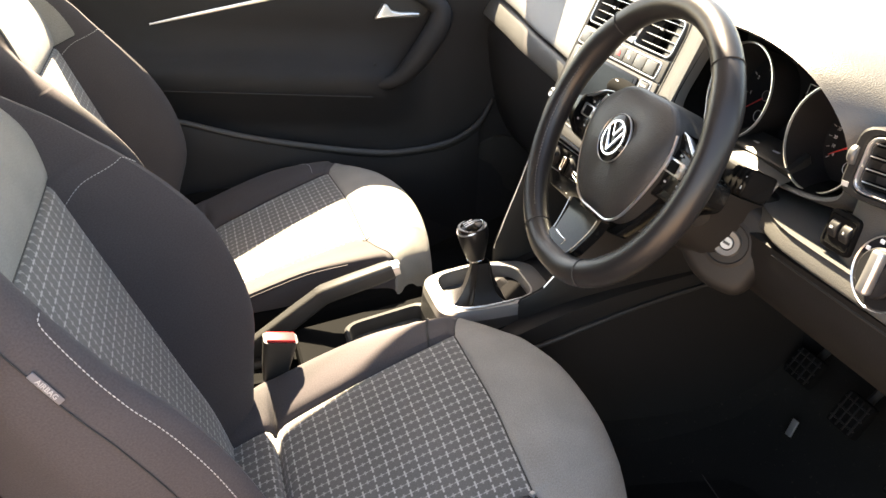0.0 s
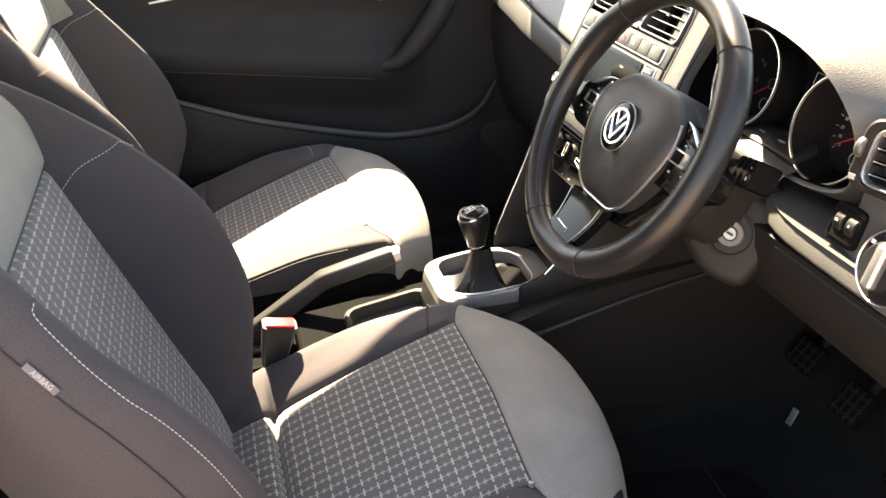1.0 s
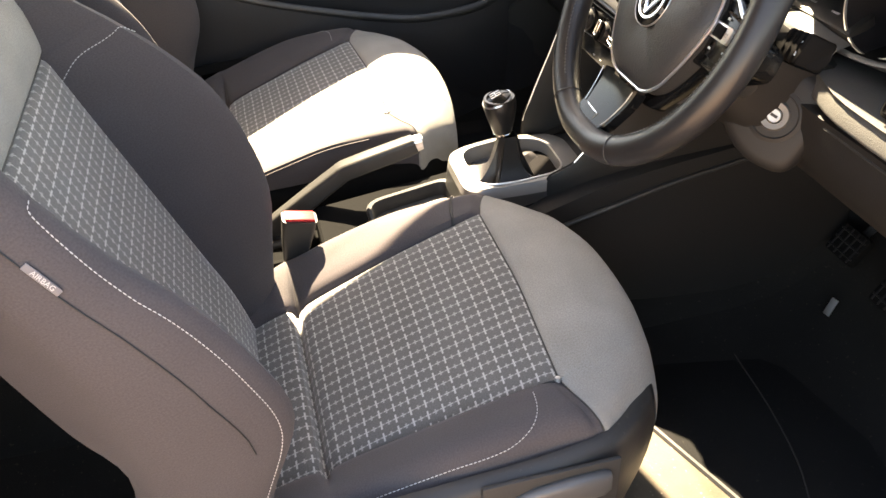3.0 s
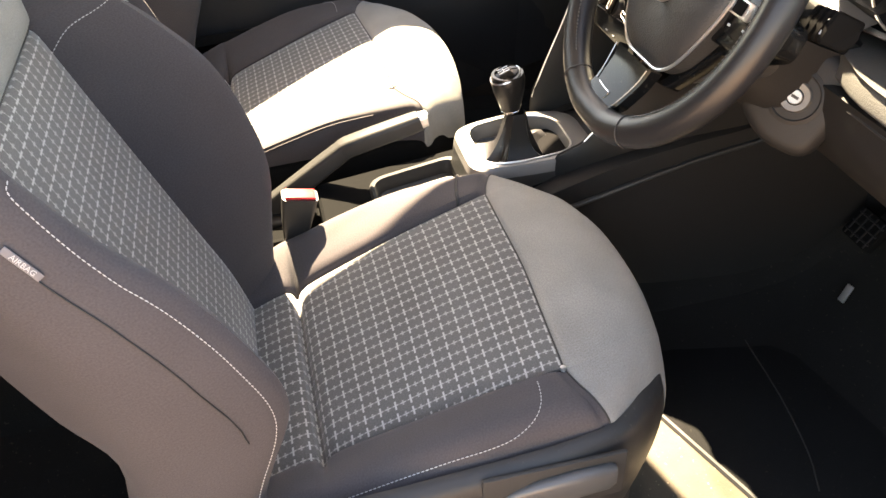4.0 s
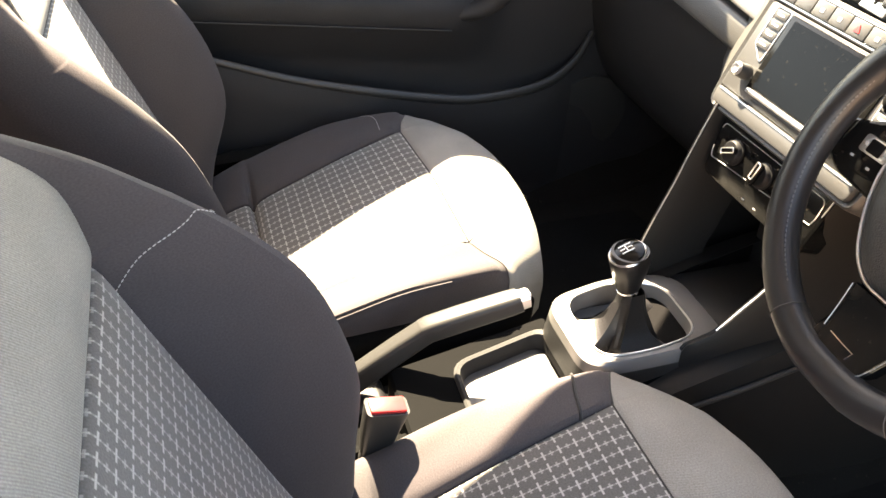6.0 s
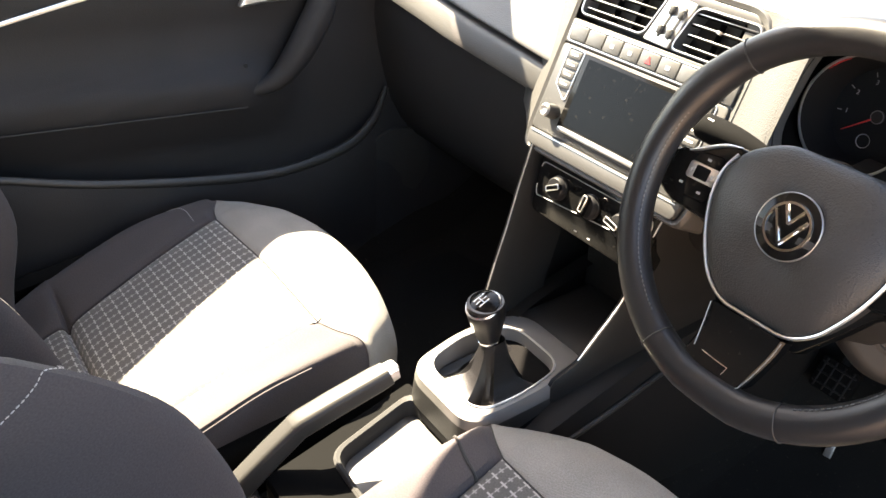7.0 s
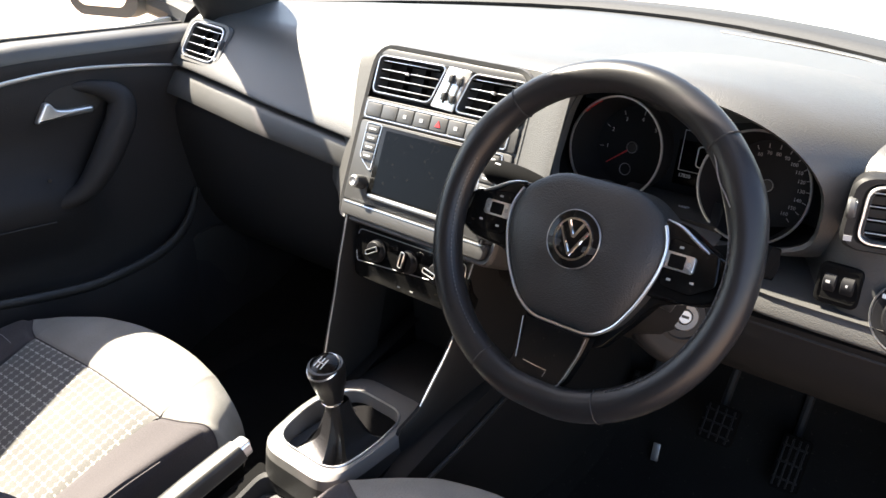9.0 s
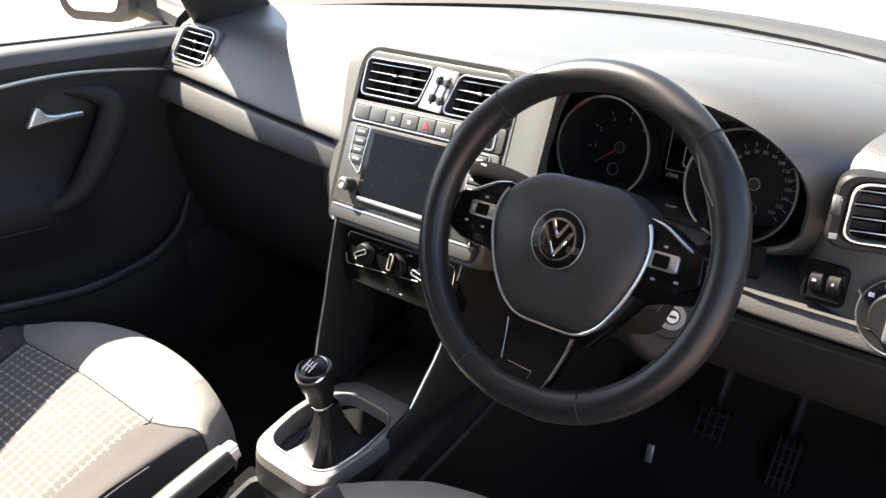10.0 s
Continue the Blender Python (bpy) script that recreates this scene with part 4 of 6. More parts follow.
    part("screen", plate(rrect(-0.0795, -0.0810, 0.0755, 0.0065, 0.002), 0.0015, 0.0026), M_SCREEN, radio, "dark dusty display glass")
    part("screen_ledge", box(0.164, 0.0062, 0.006, 0.0015, (-0.002, -0.0868, 0.0032)), M_SILVER, radio, "bright silver ledge below the display")
    for sx in (-1, 1):
        cell = rounded([(sx * 0.091, 0.0125), (sx * 0.1195, 0.0125), (sx * 0.1195, -0.036), (sx * 0.098, -0.052), (sx * 0.094, -0.052)][::-sx], 0.004, 3)
        part("key_frame", outline_strip([(x, y, 0.0006) for x, y in cell], 0.0009), M_SILVER, radio)
        for j in range(4):
            b = part("key", box(0.0225, 0.0105, 0.003, 0.001, (sx * 0.1050, 0.0045 - j * 0.0128, 0.0010)), M_TRIM, radio)
            part("mark", box(0.012, 0.0020, 0.0005, 0.0, (sx * 0.1050, 0.0045 - j * 0.0128, 0.0027)), M_PRINT, b)
        knob = part("knob", lathe([(0.0095, 0.0), (0.0100, 0.004), (0.0088, 0.016), (0.0080, 0.018)], 24), M_PLASTIC, radio, at=pose(sx * 0.1030, -0.0715, 0))
        part("knob_cap", lathe([(0.0082, 0.0165), (0.0082, 0.0195), (0.006, 0.021), (0.003, 0.0195), (0.0, 0.0195)], 24), M_SILVER, knob, "silver knob cap")
    part("slot", box(0.15, 0.003, 0.001, 0.0004, (0.004, -0.0945, 0.0004)), M_RUBBER, radio)
    # lower edge strip
    part("chin", plate(rounded([(-0.132, -0.101), (0.132, -0.101), (0.128, -0.1215), (-0.128, -0.1215)], 0.005, 3), z0, 0.007, 0.002), M_TRIM, root)
    part("chin_line", box(0.25, 0.0016, 0.001, 0.0, (0, -0.1030, 0.0074)), M_SILVER, root)
    return root


STACK_X = 0.012


def climate_panel():
    at = pose(STACK_X + 0.004, 0.6583, 0.7715, 72)
    root = thing("climate_panel", "glossy black climate control panel with three rotary knobs", "climate controls", at)
    out = rounded([(-0.108, 0.040), (0.108, 0.040), (0.100, -0.040), (-0.100, -0.040)], 0.012, 4)
    part("panel", plate(out, -0.03, 0.0, 0.0015), M_GLOSS, root)
    line = rounded([(-0.102, 0.028), (0.096, 0.030), (0.096, 0.004), (0.080, -0.034), (-0.080, -0.034), (-0.101, -0.012)], 0.008, 4)
    part("silver_line", outline_strip([(x, y, 0.0006) for x, y in line if y > -0.026], 0.0007, closed=False), M_SILVER, root, "thin silver outline")
    for x, a in ((-0.062, -62), (-0.002, -8), (0.054, 78)):
        k = part("knob", lathe([(0.0165, 0.0), (0.0165, 0.002), (0.0150, 0.003), (0.0140, 0.008), (0.0125, 0.0095), (0.0, 0.0095)], 28), M_DIAL, root, at=pose(x, 0.005, 0, 0, 0, a))
        part("grip", box(0.009, 0.029, 0.009, 0.003, (0, 0.001, 0.013), 3), M_GLOSS, k)
        part("pointer", outline_strip([(px, py, 0.0177) for px, py in rrect(-0.0032, -0.006, 0.0032, 0.0155, 0.0015, 2)], 0.0008), M_SILVER, k, "chrome pointer outline")
    for x in (-0.012, 0.012):
        part("button_mark", box(0.005, 0.0015, 0.0006, 0.0, (x, -0.033, 0.0005)), M_DIM, root)
    return root


def side_vent(at, label, mirror=1, tall=1.0, skin=None, wide=1.0):
    v = thing("air_vent", label, "air vent", at, "dashboard vents")
    outer = rounded([(-0.060, 0.044), (0.058, 0.044), (0.064, -0.044), (-0.054, -0.044)], 0.022, 6)
    mid = rounded([(-0.0448, 0.0348), (0.0448, 0.0348), (0.0488, -0.0348), (-0.0408, -0.0348)], 0.017, 6)
    inner = rounded([(-0.042, 0.032), (0.042, 0.032), (0.046, -0.032), (-0.038, -0.032)], 0.015, 6)
    outer, mid, inner = [[(x * wide, y * tall) for x, y in o] for o in (outer, mid, inner)]
    if mirror < 0:
        outer, mid, inner = [[(-x, y) for x, y in reversed(o)] for o in (outer, mid, inner)]
    part("bezel", frame_plate(outer, mid, -0.03, 0.004, 0.004), skin or M_DASH, v)
    part("rim", frame_plate(mid, inner, -0.012, 0.0058, 0.0010), M_SILVER, v, "silver vent rim")
    part("throat", frame_plate(inner, [(x * 0.94, y * 0.94) for x, y in inner], -0.03, 0.001), M_RUBBER, v)
    vent_slats(v, -0.043 * wide, 0.043 * wide, -0.031 * tall, 0.031 * tall, 4)
    part("thumbwheel", move(lathe([(0.009, -0.004), (0.0105, -0.002), (0.0105, 0.002), (0.009, 0.004)], 18), pose(mirror * 0.056, 0.004, 0.0, 0, 90, 0)), M_TRIM, v, "ribbed grey thumbwheel")
    part("mark", box(0.007, 0.005, 0.0008, 0.0, (mirror * 0.055, -0.024, 0.0046)), M_DIM, v)
    return v


def instrument_cluster():
    root = thing("instrument_cluster", "black instrument cluster with two chrome-ringed dials under a hood", "instrument cluster")
    arch = [(0.211, 0.935), (0.208, 0.975), (0.211, 1.010), (0.226, 1.034), (0.270, 1.049), (0.345, 1.055), (0.416, 1.047), (0.472, 1.024), (0.506, 0.986), (0.508, 0.945), (0.494, 0.912), (0.440, 0.893), (0.345, 0.886), (0.275, 0.890), (0.236, 0.906)]
    arch = [(float(p[0]), float(p[1])) for p in spline(arch, 4, closed=True)]
    cx, cz = 0.330, 0.955

    def ring(k, gx, y0, lean, gz=None):
        # lean: rear slope of the rim, so that its top reaches towards the driver; the end by the stack falls back instead
        out = []
        for x, z in arch:
            f = min(1.0, max(0.0, (0.266 - x) / 0.045))
            y = y0 - lean * (z - cz)
            y = y * (1 - f) + f * (y0 - 0.014 + 0.55 * (z - 0.95)) if y0 < 0.77 else y
            side = gx if x > cx else min(gx, 0.058)
            out.append((cx + (x - cx) * k + side * (x - cx) / 0.17, y, cz + (z - cz) * k + (gx if gz is None else gz) * (z - cz) / 0.09))
        return out
    rows = [ring(0.995, 0.0, 0.745, 0.20), ring(1.0, 0.0, 0.726, 0.26), ring(1.0, 0.004, 0.722, 0.28, 0.004), ring(1.0, 0.010, 0.728, 0.26, 0.008), ring(1.0, 0.030, 0.742, 0.20, 0.012), ring(1.0, 0.055, 0.762, 0.12, 0.010), ring(1.0, 0.080, 0.800, 0.04, 0.008), ring(1.0, 0.095, 0.86, 0.0, 0.002), ring(1.0, 0.100, 0.94, 0.0, -0.012)]
    bm = grid(rows, close_u=True)
    bmesh.ops.recalc_face_normals(bm, faces=bm.faces)
    part("hood", bm, M_DASH, root, "grained instrument hood", sharp=50)
    def opened(row, by):
        """The recess widens behind the end of the hood."""
        return [(x - by * min(1.0, max(0.0, (0.31 - x) / 0.09)), y, z) for x, y, z in row]
    part("recess", grid([ring(0.99, 0.0, 0.728, 0.26), opened(ring(0.985, 0.0, 0.775, 0.0), 0.026), opened(ring(0.985, 0.0, 0.830, -0.25), 0.034)], close_u=True), M_MATT, root, "matt black recess")
    cheek = [[(x, 0.7165 + 0.466 * (z - 0.925) + 0.001 - 0.42 * max(0.0, x - 0.150) + 2.0 * max(0.0, x - 0.196) ** 1.5, z) for x in (0.120, 0.145, 0.157, 0.170, 0.184, 0.198, 0.206, 0.213)] for z in (0.86, 0.90, 0.94, 0.98, 1.01, 1.035)]
    part("cheek", loft(cheek, 2, 1), M_DASH, root, "grained cheek between stack and instruments")
    tilt = 75
    face = pose(0.336, 0.818, 0.944, tilt)
    rim = rounded([(-0.178, 0.050), (-0.150, 0.090), (-0.05, 0.110), (0.05, 0.110), (0.13, 0.080), (0.158, 0.030), (0.150, -0.030), (0.09, -0.062), (-0.09, -0.062), (-0.165, -0.040)], 0.03, 4)
    part("dial_plate", plate(rim, -0.004, 0.0), M_DIAL, root, "black dial plate", at=face)
    for k, (gx, nums, a0, a1, needle, small) in enumerate(((-0.079, "1 2 3 4 5", 187, 45, 217, 0.0), (0.090, "0 10 20 30 40 50 60 70 80 90 100 110 120 130 140 150 160", 216, -48, 214, -0.0095))):
        m = face @ pose(gx, 0.001 + small, 0)
        dial = part("dial", lathe([(0.052, 0.001), (0.052, 0.0022), (0.0, 0.0022)], 48), M_DIAL, root, at=m)
        part("dial_tube", lathe([(0.0500, 0.002), (0.0585, 0.048), (0.0592, 0.0500), (0.0600, 0.0490), (0.0520, 0.000)], 56, True), M_DIAL, dial, "black tube round the dial")
        part("dial_ring", lathe([(0.0588, 0.0500), (0.0596, 0.0522), (0.0610, 0.0522), (0.0616, 0.0495)], 64, True), M_SILVER, dial, "thin chrome dial ring")
        words = nums.split()
        for i, wd in enumerate(words):
            g = radians(a0 + (a1 - a0) * i / (len(words) - 1))
            writing("figure", wd, 0.0058 if k else 0.0068, M_DIM, dial, pose(0.0355 * math.cos(g), 0.0355 * math.sin(g), 0.0026))
            tick = move(box(0.005, 0.0008, 0.0004), pose(0.0435 * math.cos(g), 0.0435 * math.sin(g), 0.0026, 0, 0, math.degrees(g)))
            part("tick", tick, M_DIM, dial)
        part("hub", lathe([(0.0065, 0.002), (0.0065, 0.006), (0.0055, 0.007), (0.0, 0.007)], 20), M_PLASTIC, dial)
        part("hub_ring", lathe([(0.0062, 0.0072), (0.0070, 0.0072), (0.0070, 0.0060)], 24, True), M_STEEL, dial)
        g = radians(needle)
        part("needle", tube([(0.005 * math.cos(g), 0.005 * math.sin(g), 0.005), (0.040 * math.cos(g), 0.040 * math.sin(g), 0.005)], [0.0012, 0.0005], sides=5), M_RED, dial, "red dial needle")
        part("small_dial", lathe([(0.0068, 0.0024), (0.0076, 0.0030), (0.0076, 0.0024)], 20, True), M_DIM, dial, at=pose(-0.006 if k == 0 else 0.0, -0.028, 0))
        if k == 0:
            part("red_zone", tube([(0.0578 * math.cos(radians(a)), 0.0578 * math.sin(radians(a)), 0.0500) for a in range(118, 146, 4)], 0.0005, sides=5), M_RED, dial, "red warning arc")
    info = part("trip_display", box(0.060, 0.052, 0.0012, 0.0004, (0, 0, 0)), M_SCREEN, root, "small dark trip display", at=face @ pose(0.008, -0.004, 0.0010))
    part("display_frame", outline_strip([(x, y, 0.0008) for x, y in ((-0.025, -0.009), (0.022, -0.009), (0.022, 0.038), (-0.025, 0.038))], 0.0005), M_PRINT, info)
    part("car_symbol", outline_strip([(x, y, 0.0009) for x, y in rrect(-0.005, -0.002, 0.007, 0.022, 0.004)], 0.0008), M_PRINT, info)
    writing("figure", "17830", 0.0062, M_PRINT, info, pose(-0.016, -0.0150, 0.0008))
    for x in (-0.012, 0.02):
        part("mark", box(0.010, 0.0018, 0.0004, 0.0, (x, -0.040, 0.0006)), M_DIM, info)
    # sloping button bar between the feet of the dials, with a grey sill before it
    bar = part("button_bar", plate(rounded([(-0.070, -0.019), (0.066, -0.019), (0.056, 0.019), (-0.060, 0.019)], 0.004, 3), -0.010, 0.0, 0.001), M_PLASTIC, root, "black button bar below the dials", at=pose(0.333, 0.768, 0.9085, 19))
    part("bar_gap", box(0.138, 0.0016, 0.0012, 0.0, (-0.002, -0.0195, -0.0004)), M_RUBBER, bar)
    part("mark", box(0.010, 0.0022, 0.0005, 0.0, (-0.020, -0.002, 0.0003)), M_DIM, bar)
    writing("figure", "0.0/SET", 0.0042, M_DIM, bar, pose(0.019, -0.002, 0.0003))
    sill = [[(x, 0.749, 0.9005 - 0.006 * abs(x - 0.335) / 0.08), (x, 0.742, 0.8985 - 0.006 * abs(x - 0.335) / 0.08), (x, 0.731, 0.894 - 0.005 * abs(x - 0.335) / 0.08), (x, 0.726, 0.886 - 0.005 * abs(x - 0.335) / 0.08)] for x in (0.262, 0.30, 0.335, 0.375, 0.408)]
    part("sill", loft(sill, 2, 2), M_TRIM, root, "grey sill below the dials")
    return root


# ---- steering wheel ----
def steering_wheel():
    at = pose(0.3415, 0.5585, 0.9450, 63)
    root = thing("steering_wheel", "black leather three-spoke steering wheel with silver-trimmed airbag pad", "steering wheel", at)
    sunk = pose(-0.001, -0.006, -0.0131)
    R = 0.1575
    pts, rad = [], []
    for i in range(72):
        g = 2 * math.pi * i / 72
        x, y = R * math.cos(g), R * math.sin(g)
        y = max(y, -0.146 - 0.010 * math.cos((g + math.pi / 2) * 2)) if y < 0 else y
        thumb = math.exp(-((math.degrees(g) - 28) / 11) ** 2) + math.exp(-((math.degrees(g) - 152) / 11) ** 2)
        pts.append((x + 0.005, y, 0.0))
        rad.append(0.0158 + 0.0020 * thumb)
    leather = tube(pts, rad, closed=True, sides=18, up=(0, 0, 1), flat=1.0)
    part("rim", leather, M_LEATHER, root, "black perforated leather rim")
    for g in (47, 133, 245, 295):
        a = radians(g)
        c = Vector((0.005 + R * math.cos(a), max(R * math.sin(a), -0.1505), 0))
        s = Vector((math.cos(a), math.sin(a), 0))
        ring = [tuple(c + 0.0163 * (math.cos(t) * s + math.sin(t) * Vector((0, 0, 1)))) for t in [2 * math.pi * j / 20 for j in range(20)]]
        part("rim_seam", tube(ring, 0.0007, closed=True, sides=5), M_RUBBER, root)
    for a0, a1 in ((145, 240), (300, 395)):
        line = []
        for g in range(a0, a1 + 1, 3):
            a = radians(g)
            x, y = 0.005 + (R - 0.0125) * math.cos(a), max((R - 0.0125) * math.sin(a), -0.138)
            line.append((x, y, 0.0108))
        part("stitching", stitches(line, 0.0045, 0.0032, 0.0006), M_TRIM, root)
    crease = [(0.1010, 0.1190, 0.0125), (0.1139, 0.1001, 0.0125), (0.1221, 0.0831, 0.0125), (0.1329, 0.0707, 0.0140), (0.1400, 0.0620, 0.0150)]
    part("grip_line", tube(crease, 0.0007, k=4, sides=6), M_STEEL, root, "thin bright seam by the thumb grip")
    # airbag pad
    pad = rounded([(-0.076, 0.046), (-0.045, 0.066), (0.045, 0.066), (0.076, 0.046), (0.087, 0.022), (0.085, -0.004), (0.074, -0.036), (0.056, -0.066), (0.034, -0.081), (-0.034, -0.081), (-0.056, -0.066), (-0.074, -0.036), (-0.085, -0.004), (-0.087, 0.022)], 0.016, 5)
    rows = []
    for k, z in ((1.0, -0.045), (1.0, -0.005), (0.985, 0.0012), (0.95, 0.0045), (0.85, 0.0090), (0.65, 0.0135), (0.40, 0.0160), (0.15, 0.0166)):
        rows.append([(x * k, y * k - 0.003 * (1 - k), z - 0.005 * (y / 0.07) ** 2) for x, y in pad])
    bm = grid(rows, close_u=True)
    cap(bm, rows[-1])
    bmesh.ops.recalc_face_normals(bm, faces=bm.faces)
    part("airbag_pad", bm, M_PAD, root, "grained black airbag pad", at=sunk)
    strip = [(x * 1.008, y * 1.008, 0.0012 - 0.005 * (y / 0.07) ** 2) for x, y in pad if y < 0.040]
    low = sorted([p for p in strip], key=lambda p: math.atan2(p[0], -p[1]))
    part("pad_trim", tube(low, 0.0017, sides=8), M_SILVER, root, "slim silver pad outline", at=sunk)
    # spokes
    for sx in (-1, 1):
        arm = rounded([(sx * 0.060, 0.044), (sx * 0.092, 0.044), (sx * 0.132, 0.024), (sx * 0.160, 0.018), (sx * 0.162, -0.008), (sx * 0.128, -0.026), (sx * 0.074, -0.030)][::sx], 0.008, 3)
        sp = part("spoke", plate(arm, -0.020, 0.006, 0.004, 3), M_GLOSS, root, "glossy black spoke", at=pose(-0.0045, -0.004, -0.026))
        cluster = rounded([(sx * 0.088, 0.030), (sx * 0.138, 0.024), (sx * 0.142, -0.004), (sx * 0.120, -0.018), (sx * 0.088, -0.016)][::sx], 0.006, 3)
        part("switch_block", plate(cluster, 0.006, 0.0085, 0.002), M_GLOSS, sp)
        part("switch_rim", plate(rrect(sx * 0.102 - 0.0165, 0.001, sx * 0.102 + 0.0165, 0.017, 0.003), 0.0085, 0.0118, 0.0008), M_SILVER, sp, "silver switch surround")
        part("switch", box(0.0150, 0.0120, 0.004, 0.0012, (sx * 0.102, 0.009, 0.0120)), M_MATT, sp)
        for dx in (-0.0115, 0.0115):
            part("mark", box(0.003, 0.004, 0.0005, 0, (sx * 0.102 + dx, 0.009, 0.0121)), M_DIM, sp)
        for dx, dy in ((0.0, 0.0225), (-0.004, -0.0085), (0.018, -0.006)):
            part("mark", box(0.004, 0.0022, 0.0005, 0, (sx * (0.102 + dx), dy, 0.0097)), M_DIM, sp)
        blade = [(sx * 0.080, 0.044, 0.004), (sx * 0.096, 0.0400, 0.006), (sx * 0.116, 0.029, 0.007), (sx * 0.138, 0.018, 0.006)]
        part("spoke_trim", tube(blade, [0.001, 0.0026, 0.0028, 0.0010], k=4, sides=10, flat=0.6), M_SILVER, sp, "satin silver spoke trim")
    for sx in (-1, 1):
        wing = rounded([(sx * 0.050, -0.030), (sx * 0.124, -0.022), (sx * 0.084, -0.036), (sx * 0.066, -0.062), (sx * 0.042, -0.094), (sx * 0.020, -0.098), (sx * 0.016, -0.060)][::-sx], 0.005, 3)
        part("spoke_wing", plate(wing, -0.016, 0.0, 0.003, 2), M_GLOSS, root, "glossy black strip below the pad", at=pose(-0.003, -0.004, -0.034))
    stations = 14
    ys = [-0.088 - 0.066 * i / stations for i in range(stations + 1)]
    rows = []
    for y in ys:
        w0, w1 = interp(-y, [0.088, 0.112, 0.138, 0.149, 0.154], [-0.036, -0.032, -0.035, -0.026, -0.014]), interp(-y, [0.088, 0.104, 0.138, 0.148, 0.154], [0.039, 0.0365, 0.029, 0.018, 0.008])
        z = -0.006 + 0.013 * max(0.0, (-y - 0.098) / 0.056) ** 1.4
        rows.append([(w0, y, z - 0.016), (w0, y, z - 0.003), (w0 + 0.003, y, z), (0.5 * (w0 + w1), y, z + 0.001), (w1 - 0.003, y, z), (w1, y, z - 0.003), (w1, y, z - 0.016)])
    bm = grid(rows)
    bmesh.ops.recalc_face_normals(bm, faces=bm.faces)
    low_spoke = part("spoke", bm, M_GLOSS, root, "glossy black lower spoke")

    def on_spoke(x, y):
        return (x, y, -0.0048 + 0.013 * max(0.0, (-y - 0.098) / 0.056) ** 1.4)

    part("spoke_clip", tube([on_spoke(*p) for p in ((-0.018, -0.1290), (-0.004, -0.1300), (0.0100, -0.1305), (0.0085, -0.1375))], 0.0006, sides=5), M_CHROME, low_spoke, "thin chrome mark")
    for line in ([(-0.0350, -0.0895), (-0.0310, -0.112), (-0.0270, -0.129)], [(0.0378, -0.0895), (0.0350, -0.108), (0.0275, -0.138), (0.0165, -0.1485)]):
        part("spoke_edge", tube([on_spoke(*p) for p in line], 0.0006, k=3, sides=6), M_STEEL, low_spoke)
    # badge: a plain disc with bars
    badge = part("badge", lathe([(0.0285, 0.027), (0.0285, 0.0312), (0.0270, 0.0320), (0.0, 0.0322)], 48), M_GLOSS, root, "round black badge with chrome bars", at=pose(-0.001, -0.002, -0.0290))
    part("badge_rim", lathe([(0.0279, 0.0318), (0.0284, 0.0326), (0.0290, 0.0318), (0.0289, 0.030)], 48, True), M_STEEL, badge)
    part("badge_ring", lathe([(0.0182, 0.0320), (0.0188, 0.0338), (0.0208, 0.0338), (0.0214, 0.0320)], 48, True), M_CHROME, badge)
    for x0, y0, x1, y1 in ((-0.0085, 0.0165, 0.0, 0.002), (0.0085, 0.0165, 0.0, 0.002), (-0.0150, 0.0100, 0.0, -0.0155), (0.0150, 0.0100, 0.0, -0.0155)):
        part("badge_bar", tube([(x0, y0, 0.0330), (x1, y1, 0.0330)], 0.0019, sides=6, flat=1.0), M_CHROME, badge)
    part("hub", lathe([(0.062, -0.030), (0.055, -0.055), (0.045, -0.075)], 28), M_PLASTIC, root)
    return root


